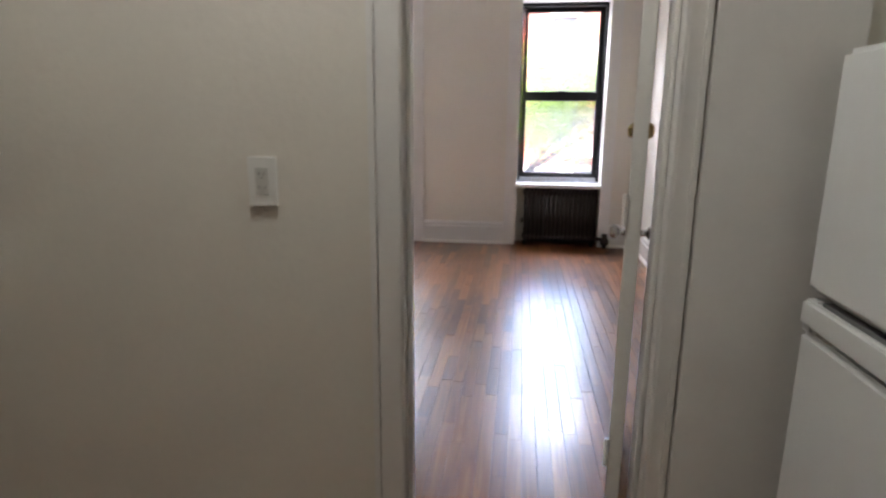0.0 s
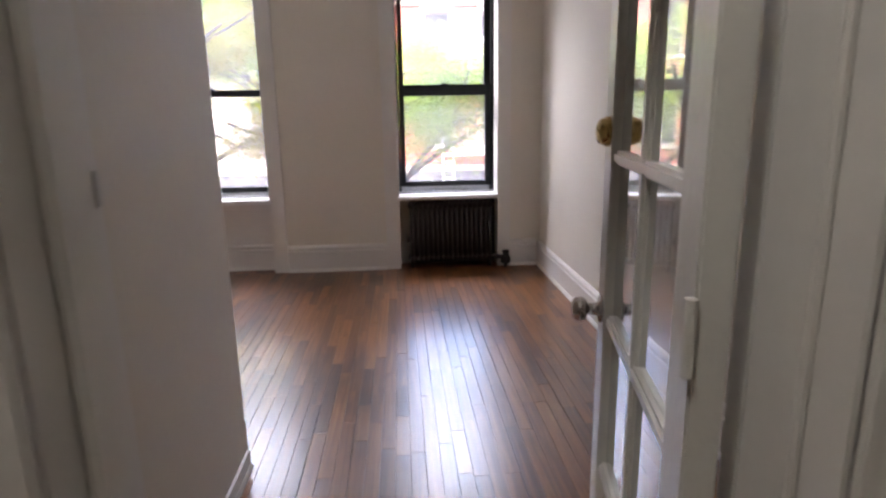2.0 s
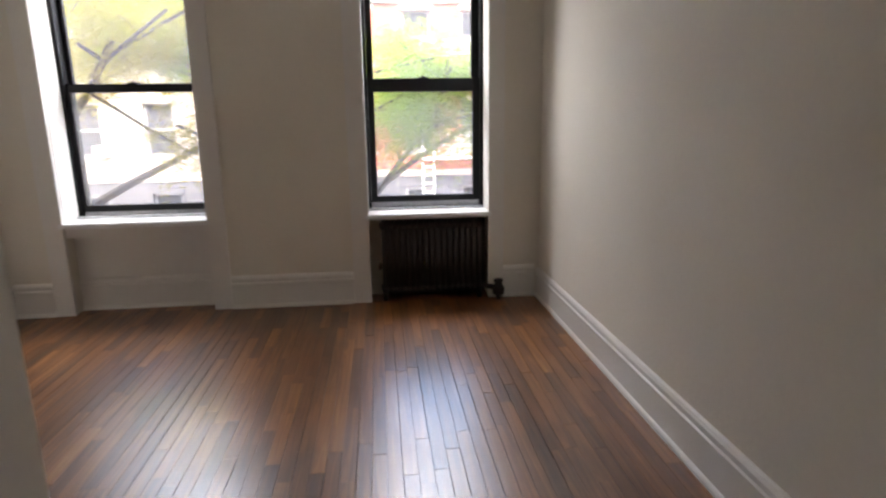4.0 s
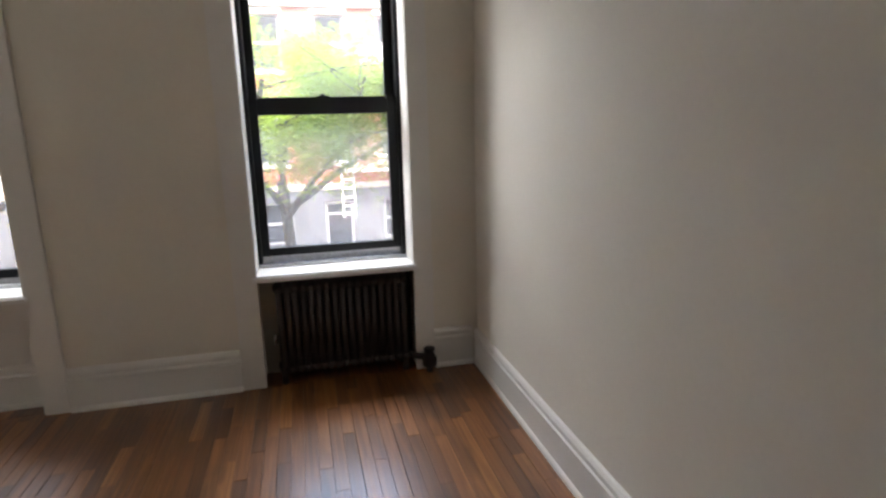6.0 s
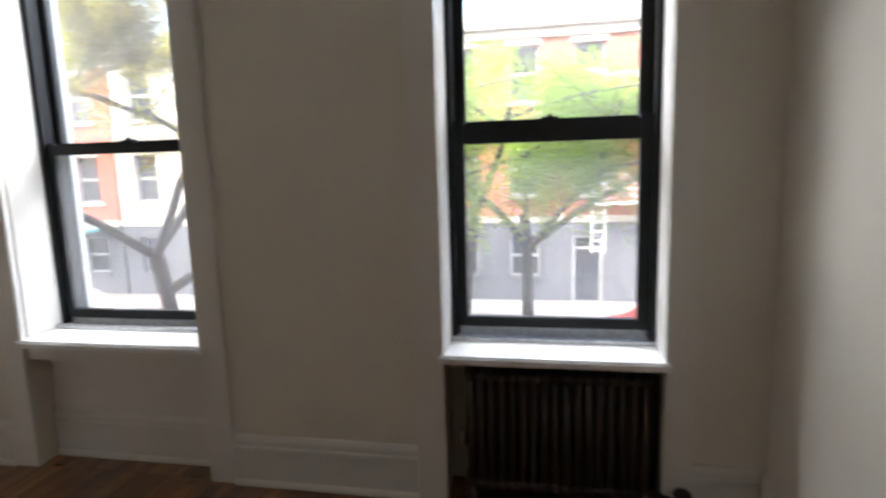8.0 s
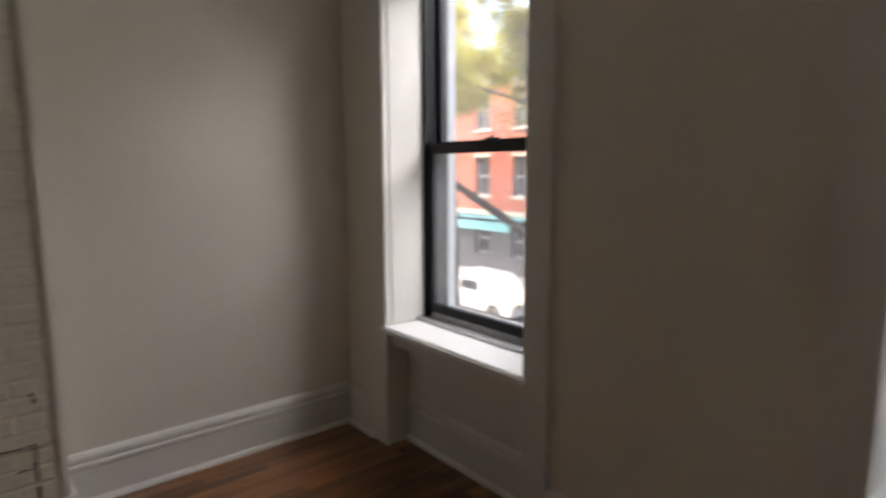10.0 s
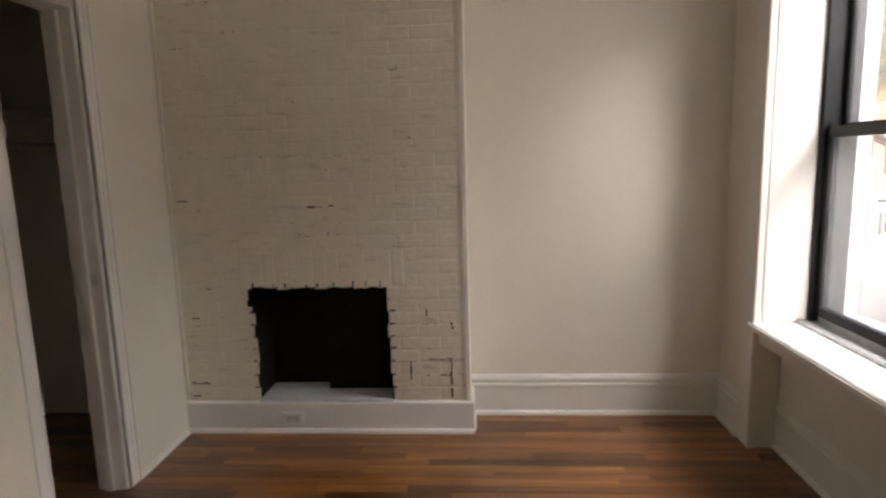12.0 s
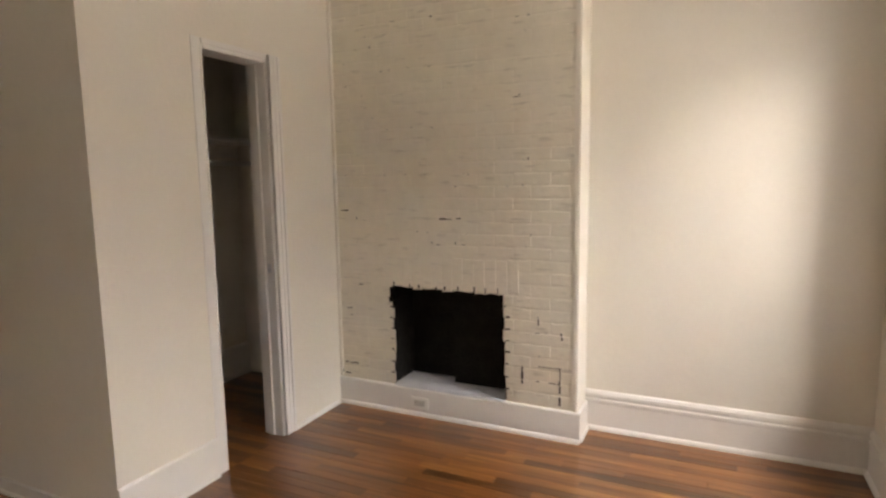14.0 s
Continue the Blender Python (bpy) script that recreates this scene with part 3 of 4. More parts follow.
# ---- radiator ----
def radiator():
    r = holder("radiator", "dark brown cast-iron column radiator under the window", "radiator", (0, 0, 0))
    x, n, pitch, yc = 1.815, 17, 0.0425, 6.985
    bm = bmesh.new()
    for k, dy in enumerate((-0.055, 0.0, 0.055)):
        tube(bm, (0, dy, 0.06), (0, dy, 0.53), 0.0175, seg=10)
    for z in (0.065, 0.525):
        lathe(bm, (0, -0.08, z), (0, 1, 0), [(0, 0.008), (0.01, 0.02), (0.03, 0.026), (0.13, 0.026), (0.15, 0.02), (0.16, 0.008)], seg=12)
    section = finish("section", bm, IRON, True)
    end_mesh = bmesh.new()
    for dy in (0.0,):
        tube(end_mesh, (0, dy, 0.0), (0, dy, 0.07), 0.02, 0.015, seg=10)
    leg_mesh = finish("leg", end_mesh, IRON, True)
    for k in range(n):
        ob = new("section", section)
        ob.parent, ob.location = r, (x + k * pitch, yc, 0.015)
    for k in (0, n - 1):
        for dy in (-0.055, 0.055):
            ob = new("leg", leg_mesh)
            ob.parent, ob.location = r, (x + k * pitch, yc + dy, 0)
    for z in (0.085, 0.54):
        bm = bmesh.new()
        tube(bm, (x - 0.03, yc, z), (x + (n - 1) * pitch + 0.03, yc, z), 0.022, seg=12)
        part("header_pipe", bm, IRON, r, smooth=True)
    bm = bmesh.new()
    tube(bm, (x + n * pitch - 0.03, yc, 0.085), (2.55, 6.9, 0.085), 0.017)
    tube(bm, (2.55, 6.9, 0.085), (2.62, 6.85, 0.085), 0.019)
    tube(bm, (2.62, 6.85, 0.0), (2.62, 6.85, 0.1), 0.017)
    lathe(bm, (2.62, 6.85, 0.03), (0, 0, 1), [(0, 0.024), (0.01, 0.042), (0.055, 0.042), (0.075, 0.028), (0.1, 0.022)])
    part("valve", bm, IRON, r, "dark iron steam valve", smooth=True)
    bm = bmesh.new()
    lathe(bm, (2.62, 6.85, 0.125), (0, 0, 1), [(0, 0.012), (0.004, 0.03), (0.014, 0.034), (0.022, 0.028), (0.026, 0.01)], seg=14)
    part("valve_handle", bm, IRON, r, "round black valve handle", smooth=True)
    bm = bmesh.new()
    lathe(bm, (x - 0.035, yc - 0.02, 0.22), (0, 0, 1), [(0, 0.008), (0.01, 0.014), (0.05, 0.014), (0.06, 0.006)], seg=12)
    part("air_vent", bm, CHROME, r, "small metal air vent", smooth=True)
    return r


radiator()
# added near-black sheet: the deep shade of the niche, put into colour
structure("radiator_shade_sheet", boxes((1.80, WIN_R[1] - 0.004, 7.085, 7.098, 0.0, 0.59)), IRON, "dark sheet added behind the radiator to stand for the niche's deep shade", "panel")


# ---- refrigerator ----
def fridge():
    f = holder("refrigerator", "white two-door apartment refrigerator with recessed handle", "refrigerator")
    xf, y0, y1, top, split = 2.428, 1.76, 2.355, 1.438, 0.89
    part("cabinet", boxes((xf + 0.065, 3.08, y0, y1, 0.03, top), bevel=0.012), ENAMEL, f)
    part("upper_door", boxes((xf, xf + 0.058, y0, y1, split + 0.012, top + 0.004), bevel=0.014, seg=3), ENAMEL, f, "white upper door with rounded edges")
    part("gasket", boxes((xf + 0.055, xf + 0.066, y0 + 0.01, y1 - 0.01, 0.06, top - 0.01)), GASKET, f)
    low = part("lower_door", boxes((xf, xf + 0.058, y0, y1, 0.06, split - 0.085), (xf + 0.03, xf + 0.058, y0 + 0.01, y1 - 0.03, split - 0.09, split - 0.004), bevel=0.012, seg=3), ENAMEL, f, "white lower door")
    part("handle", boxes((xf - 0.008, xf + 0.012, y0, y1 - 0.004, split - 0.07, split - 0.006), (xf, xf + 0.05, y1 - 0.05, y1, split - 0.09, split - 0.006), bevel=0.008, seg=3), ENAMEL, low, "white moulded handle strip")
    part("recess", boxes((xf + 0.012, xf + 0.034, y0 + 0.012, y1 - 0.06, split - 0.05, split - 0.002)), GASKET, low, "dark finger recess")
    for xx in (xf + 0.12, 3.0):
        for yy in (y0 + 0.06, y1 - 0.06):
            bm = bmesh.new()
            tube(bm, (xx, yy, 0), (xx, yy, 0.04), 0.02)
            part("foot", bm, GASKET, f)


fridge()


# ---- outlets ----
def outlet(name, m, w, h, label, vertical=True):
    o = holder(name, label, "outlet")
    part("plate", boxes((-w / 2, w / 2, -0.011, 0, -h / 2, h / 2), bevel=0.003), PLASTIC, o)
    part("insert", boxes((-0.019, 0.019, -0.0135, -0.0105, -0.037, 0.037), bevel=0.001), INSERT, o, "grey-beige socket insert")
    for zc in (0.019, -0.019):
        part("socket", boxes((-0.0085, -0.006, -0.0145, -0.0133, zc - 0.002, zc + 0.008), (0.005, 0.0075, -0.0145, -0.0133, zc - 0.002, zc + 0.006), (-0.002, 0.002, -0.0145, -0.0133, zc - 0.011, zc - 0.007)), SLOT, o, "dark socket slots")
    o.matrix_world = m
    return o


outlet("wall_outlet", pose(1.05, YD0, 1.119), 0.083, 0.135, "white rectangular outlet plate on the kitchen wall")
outlet("baseboard_outlet", pose(CHX + 0.0165, 4.61, 0.083) @ pose(0, 0, 0, 0, 0, 90) @ pose(0, 0, 0, 0, 90, 0), 0.07, 0.115, "white outlet plate lying in the chimney baseboard")
outlet("low_outlet", pose(XR - 0.02, 4.2, 0.1) @ pose(0, 0, 0, 0, 0, -90), 0.07, 0.115, "white outlet plate in the baseboard behind the door")


# ---- chimney breast with fireplace ----
FY0, FY1, FZ0, FZ1 = 4.42, 5.155, 0.176, 0.795
MX = CHX - 0.0047
NOTCH = FY0 - 0.028
bm = boxes((XL, MX, 4.015, NOTCH, 0, CEILZ), (XL, MX, NOTCH, FY0, 0, 0.69), (XL, MX, NOTCH, FY0, FZ1, CEILZ), (XL, MX, FY1, CHY - 0.03, 0, CEILZ), (XL, MX, FY0, FY1, FZ1, CEILZ), (XL, MX, FY0, FY1, 0, FZ0 - 0.03))
chimney = structure("wall_chimney", bm, BRICKPAINT, "cream painted brick chimney breast with a small open fireplace", "wall")
part("corner_plaster", boxes((XL, CHX + 0.004, CHY - 0.032, CHY, 0, CEILZ), bevel=0.006), WALL, chimney, "smooth plastered chimney corner")
part("scribe_moulding", boxes((CHX - 0.01, CHX + 0.014, YC + 0.001, YC + 0.02, 0.18, CEILZ), bevel=0.005), WALL, chimney, "thin painted corner strip")
bm = bmesh.new()
sweep(bm, [(-0.02, 0), (0.03, 0), (0.028, 0.012), (0.022, 0.02), (0.016, 0.023), (0.016, 0.16), (0.012, 0.168), (-0.02, 0.171)], (CHX, YC), (CHX, CHY + 0.016), (1, 0))
sweep(bm, [(0.002, 0), (0.026, 0), (0.022, 0.018), (0.016, 0.022), (0.016, 0.16), (0.012, 0.168), (0.002, 0.171)], (XL + 0.03, CHY), (CHX - 0.001, CHY), (0, 1))
part("ledge_board", bm, TRIM, chimney, "cream painted board along the foot of the chimney")
# firebox: sooty lining, shallower on one side, cement hearth
bm = boxes((-0.95, CHX - 0.05, FY0 - 0.06, FY0 - 0.004, 0.0, 0.9), (-0.95, CHX - 0.05, FY1 + 0.004, FY1 + 0.06, 0.0, 0.9), (-0.95, -0.71, FY0, FY1, 0.0, 0.9),
           (-0.71, -0.60, 4.77, FY1, FZ0 + 0.004, 0.86), (-0.95, CHX - 0.05, FY0, FY1, 0.86, 0.9))
for d in ((-0.95, MX - 0.001, FY0 - 0.002, FY0 + 0.008, FZ0 + 0.001, 0.695), (-0.95, MX - 0.001, NOTCH - 0.002, NOTCH + 0.008, 0.69, FZ1), (-0.95, MX - 0.001, NOTCH, FY0 + 0.008, 0.686, 0.696),
          (-0.95, MX - 0.001, FY1 - 0.008, FY1 + 0.002, FZ0 + 0.001, FZ1), (-0.95, MX - 0.001, NOTCH, FY1, FZ1 - 0.008, FZ1 + 0.002)):
    box(bm, *d)
part("firebox", bm, SOOT, chimney, "soot-blackened firebox lining")
part("hearth", boxes((-0.708, CHX + 0.012, FY0 + 0.002, FY1 - 0.002, FZ0 - 0.04, FZ0), bevel=0.006), HEARTH, chimney, "pale grey cement hearth slab")
structure("wall_behind_chimney", boxes((-1.2, -0.96, 3.9, 5.7, -0.02, CEILZ)), SOOT, "masonry behind the firebox", "wall")

# ---- closet shelf and rod ----
sh = holder("closet_shelf", "white painted closet shelf on cleats", "shelf")
part("board", boxes((XL + 0.002, XC - 0.122, 3.002, 3.36, 1.70, 1.72), bevel=0.003), TRIM, sh)
part("cleat", boxes((XL + 0.002, XC - 0.122, 3.002, 3.02, 1.61, 1.699), bevel=0.003), TRIM, sh)
rod = holder("closet_rod", "round wooden hanging rod under the shelf", "closet rod")
bm = bmesh.new()
tube(bm, (XL + 0.002, 3.28, 1.56), (XC - 0.122, 3.28, 1.56), 0.017)
part("rod", bm, TRIM, rod, smooth=True)


# ---- floor strips, each a piece of its own ----
strip_mesh = bpy.data.meshes.new("floor_board")
bm = bmesh.new()
W0, CH = 0.0575, 0.0009
xs, zs = (0.0001, CH, W0 - CH, W0 - 0.0001), (-CH, 0, 0, -CH)
for y in (0.0, 1.0):
    for x, z in ((xs[0], -0.02), *zip(xs, zs), (xs[3], -0.02)):
        bm.verts.new((x, y, z))
bm.verts.ensure_lookup_table()
for k in range(5):
    bm.faces.new([bm.verts[i] for i in (k, k + 1, k + 7, k + 6)])
bm.faces.new([bm.verts[i] for i in range(6)])
bm.faces.new([bm.verts[i] for i in range(11, 5, -1)])
bmesh.ops.recalc_face_normals(bm, faces=list(bm.faces))
bm.to_mesh(strip_mesh)
bm.free()
strip_mesh.materials.append(OAK)

floor = holder("floor", "varnished reddish-brown oak strip floor", "floor", kind="structure")
rng = random.Random(7)


def lay(parent, x0, x1, y0, y1, step_x=None, step_y=None):
    x, first = x0, y0
    while x < x1 - 0.005:
        y0 = step_y if step_x is not None and x >= step_x - 0.02 else first
        y = y0 - rng.uniform(0, 0.6)
        while y < y1:
            ln = rng.choice((0.3, 0.4, 0.55, 0.7, 0.9, 1.2))
            a, b = max(y, y0), min(y + ln, y1)
            y += ln
            if b - a < 0.02:
                continue
            ob = new("floor_board", strip_mesh)
            ob.parent = parent
            ob.location = (x, a, rng.uniform(-0.0006, 0.0003))
            ob.scale = (min(1, (x1 - x) / W0) * rng.choice((1, 1, 0.992, 0.985, 0.975)), b - a - rng.choice((0.0006, 0.001, 0.002)), 1)
        x += W0


lay(floor, XL, XR, YC, YF, XC, YD0)
floor_closet = holder("floor_closet", "oak strip floor inside the closet", "floor", kind="structure")
lay(floor_closet, XL, XC - 0.12, 3.0, YC)
floor_kitchen = holder("floor_kitchen", "oak strip floor of the kitchen passage", "floor", kind="structure")
lay(floor_kitchen, -0.15, 3.12, -0.4, YD0)
lay(floor_kitchen, WIN_L[0], WIN_L[1], YF, 7.05)
lay(floor_kitchen, WIN_R[0], WIN_R[1], YF, 7.1)

# ---- chimney bricks ----
BL, BH, JT = 0.2, 0.057, 0.0105


def brick_mesh(name, w, h, seed):
    r = random.Random(seed)
    bm = bmesh.new()
    ring = []
    w += r.uniform(-0.004, 0.006)
    for d, ins in ((0.0, -0.0045), (0.0028, -0.003), (0.0044, 0.0), (0.005, 0.006)):
        row = []
        for sy, sz in ((-1, -1), (0, -1), (1, -1), (1, 1), (0, 1), (-1, 1)):
            row.append(bm.verts.new((d, sy * (w / 2 - ins) + r.uniform(-0.003, 0.003), sz * (h / 2 - ins) + r.uniform(-0.004, 0.004))))
        ring.append(row)
    for a, b in zip(ring, ring[1:]):
        for k in range(6):
            bm.faces.new((a[k], a[(k + 1) % 6], b[(k + 1) % 6], b[k]))
    bm.faces.new(ring[-1])
    return finish(name, bm, BRICKPAINT)


kinds = [brick_mesh("brick", BL, BH, s) for s in range(14)]
halves = [brick_mesh("brick", 0.095, BH, 20 + s) for s in range(3)]
uprights = [brick_mesh("brick", BH, 0.185, 40 + s) for s in range(4)]
rng = random.Random(11)
ys0, ys1 = YC + 0.02, CHY - 0.034
upper_bm = bmesh.new()


def put_brick(me, y, z, sy=1.0):
    m = Matrix.Translation((CHX - 0.0068 + rng.uniform(-0.002, 0.0006), y, z)) @ Euler((rng.uniform(-0.016, 0.016), rng.uniform(-0.012, 0.012), rng.uniform(-0.004, 0.004))).to_matrix().to_4x4() @ Matrix.Diagonal((1, sy, 1, 1))
    if z > 2.62:
        was = len(upper_bm.verts)
        upper_bm.from_mesh(me)
        upper_bm.verts.ensure_lookup_table()
        for v in upper_bm.verts[was:]:
            v.co = m @ v.co
        return
    ob = new("brick", me)
    ob.parent = chimney
    ob.matrix_world = m


z, row = 0.215, 0
while z < CEILZ - 0.03:
    y = ys0 - (0.0 if row % 2 else 0.1)
    while y < ys1:
        a, b = max(y, ys0), min(y + BL, ys1)
        y += BL + JT
        spans = [(a, b)]
        lo, hi = None, None
        if z - BH / 2 < FZ1:
            lo, hi = (FY0 if z < 0.66 else NOTCH) + rng.uniform(-0.002, 0.014), FY1 - rng.uniform(-0.002, 0.018)
        elif z + BH / 2 < 0.992:
            lo, hi = 4.36, 5.215
        if lo is not None:
            spans = [(max(a, s), min(b, e)) for s, e in ((a, lo), (hi, b)) if min(b, e) - max(a, s) > 0.0]
        for a2, b2 in spans:
            if b2 - a2 > 0.03:
                base = halves if b2 - a2 < 0.12 else kinds
                put_brick(rng.choice(base), (a2 + b2) / 2, z, (b2 - a2) / (0.095 if base is halves else BL))
    z += BH + JT
    row += 1
y = 4.36 + BH / 2
while y < 5.215:
    put_brick(rng.choice(uprights), y, 0.89 + rng.uniform(-0.014, 0.004))
    y += BH + 0.0105
tagged(part("brick_courses", upper_bm, BRICKPAINT, chimney), kind="stuff")

# open joints where the mortar has fallen out
bm = bmesh.new()
rng = random.Random(5)


def ragged(y0, y1, z0, z1):
    """A run of short crumbling gaps along a joint."""
    along_y = y1 - y0 > z1 - z0
    a, end = (y0, y1) if along_y else (z0, z1)
    while a < end:
        b = min(end, a + rng.uniform(0.012, 0.05))
        w, o = rng.uniform(0.002, 0.0055), rng.uniform(-0.003, 0.003)
        if rng.random() < 0.8:
            if along_y:
                box(bm, CHX - 0.0115, CHX + 0.0012, a, b, z0 + o - w, z0 + o + w)
            else:
                box(bm, CHX - 0.0115, CHX + 0.0012, y0 + o - w, y0 + o + w, a, b)
        a = b + rng.uniform(0.0, 0.008)


for ya, yb, zz in ((5.25, 5.47, 0.4), (5.33, 5.46, 0.31), (4.09, 4.13, 0.63), (4.72, 4.9, 1.21), (4.06, 4.16, 0.27), (4.06, 4.1, 0.2), (4.07, 4.12, 1.25)):
    ragged(ya, yb, zz, zz + 0.001)
for yy, za, zb in ((5.25, 0.29, 0.39), (5.462, 0.19, 0.4), (5.345, 0.41, 0.46), (5.47, 0.56, 0.6), (5.34, 0.63, 0.68), (4.04, 0.2, 0.27)):
    ragged(yy, yy + 0.001, za, zb)
for k in range(95):
    zz = 0.215 + rng.randrange(0, 36) * (BH + JT) + (BH + JT) / 2 + rng.uniform(-0.004, 0.004)
    y = rng.uniform(ys0 + 0.02, ys1 - 0.1)
    if zz < 1.0 and 4.2 < y < 5.25:
        continue
    if k % 5 == 0:
        box(bm, CHX - 0.0115, CHX - 0.0022, y, y + rng.uniform(0.003, 0.006), zz, zz + rng.uniform(0.006, 0.02))
    else:
        h = rng.uniform(0.0008, 0.0022)
        box(bm, CHX - 0.0115, CHX - 0.0022, y, y + rng.choice((0.005, 0.006, 0.007, 0.009, 0.012, 0.018, 0.03)), zz - h, zz + h)
# chips along the lintel and the jambs of the fireplace
for k in range(9):
    y = 4.45 + k * 0.082 + rng.uniform(-0.02, 0.02)
    box(bm, CHX - 0.0115, CHX + 0.0006, y, y + rng.uniform(0.005, 0.012), FZ1 - 0.006, FZ1 + rng.uniform(0.008, 0.028))
for k in range(7):
    zz = 0.25 + k * 0.0675 + rng.uniform(-0.008, 0.008)
    box(bm, CHX - 0.0115, CHX + 0.0006, FY1 - 0.004, FY1 + rng.uniform(0.008, 0.026), zz, zz + rng.uniform(0.006, 0.014))
    box(bm, CHX - 0.0115, CHX + 0.0006, FY0 - rng.uniform(0.004, 0.018), FY0 + 0.004, zz, zz + rng.uniform(0.005, 0.012))
part("open_joints", bm, CRACK, chimney, "dark joints where mortar is missing")

# ---- kitchen ceiling lamp, above and behind the walker ----
lamp = holder("ceiling_lamp", "round white glass ceiling lamp, lit", "lamp", (1.3, 1.98, CEILZ))
bm = bmesh.new()
lathe(bm, (0, 0, 0), (0, 0, -1), [(0, 0.12), (0.02, 0.12), (0.025, 0.06)])
part("base", bm, WHITEPAINT, lamp, smooth=True)
gm = bpy.data.materials.new("lamp_glass")
gm.use_nodes = True
gb = gm.node_tree.nodes["Principled BSDF"]
gb.inputs["Emission Color"].default_value, gb.inputs["Emission Strength"].default_value = (1.0, 1.0, 0.88, 1), 1.9
bm = bmesh.new()
lathe(bm, (0, 0, -0.026), (0, 0, -1), [(0, 0.15), (0.03, 0.165), (0.07, 0.15), (0.1, 0.1), (0.112, 0.03)])
part("shade", bm, gm, lamp, "glowing white glass bowl", smooth=True)

# ---- outdoors ----
GZ = -3.65
structure("ground", boxes((-400, 400, YOUT, 800, GZ - 0.3, GZ)), ASPHALT, "grey asphalt street reaching into the distance", "ground")
structure("ground_yard", boxes((-400, 400, -600, YOUT, GZ - 0.3, GZ - 0.004)), PAVE, "paved ground under and behind the house", "ground")
structure("pavement_near", boxes((-60, 60, YOUT, 11.4, GZ, GZ + 0.15), bevel=0.02), PAVE, "concrete pavement with a kerb before the house", "pavement")
structure("pavement_far", boxes((-60, 60, 20.3, 24.6, GZ, GZ + 0.15), bevel=0.02), PAVE, "concrete pavement with a kerb across the street", "pavement")
bm = boxes((-9, XL - 0.2, YOUT - 0.5, YOUT, GZ, 8), (XR + 0.2, 10, YOUT - 0.5, YOUT, GZ, 8), (XL - 0.2, XR + 0.2, YOUT - 0.5, YOUT, GZ, -0.25), (XL - 0.2, XR + 0.2, YOUT - 0.5, YOUT, CEILZ + 0.2, 8),
           (XL - 0.2, WIN_L[0] - 0.07, 7.3, YOUT, -0.25, CEILZ + 0.2), (WIN_L[1] + 0.07, WIN_R[0] - 0.07, 7.3, YOUT, -0.25, CEILZ + 0.2), (WIN_R[1] + 0.07, XR + 0.2, 7.3, YOUT, -0.25, CEILZ + 0.2))
for x0, x1 in (WIN_L, WIN_R):
    box(bm, x0 - 0.07, x1 + 0.07, 7.3, YOUT, -0.25, 0.5)
    box(bm, x0 - 0.07, x1 + 0.07, 7.3, YOUT, HEADZ + 0.03, CEILZ + 0.2)

structure("wall_facade", bm, REDBRICK, "red brick street front of the house", "wall")
bm = bmesh.new()
for x0, x1 in (WIN_L, WIN_R):
    box(bm, x0 - 0.15, x1 + 0.15, 7.3, YOUT + 0.08, 0.5, 0.612)
structure("trim_stone_sills", bm, STONE, "pale stone outer window sills", "trim")


bm = bmesh.new()
for x0, x1 in (WIN_L, WIN_R):
    box(bm, x0 - 0.069, x0 - 0.03, 7.302, 7.39, 0.613, HEADZ + 0.029)
    box(bm, x1 + 0.03, x1 + 0.069, 7.302, 7.39, 0.613, HEADZ + 0.029)
structure("trim_outer_jambs", bm, LINER, "weathered pale grey outer window jambs", "trim")


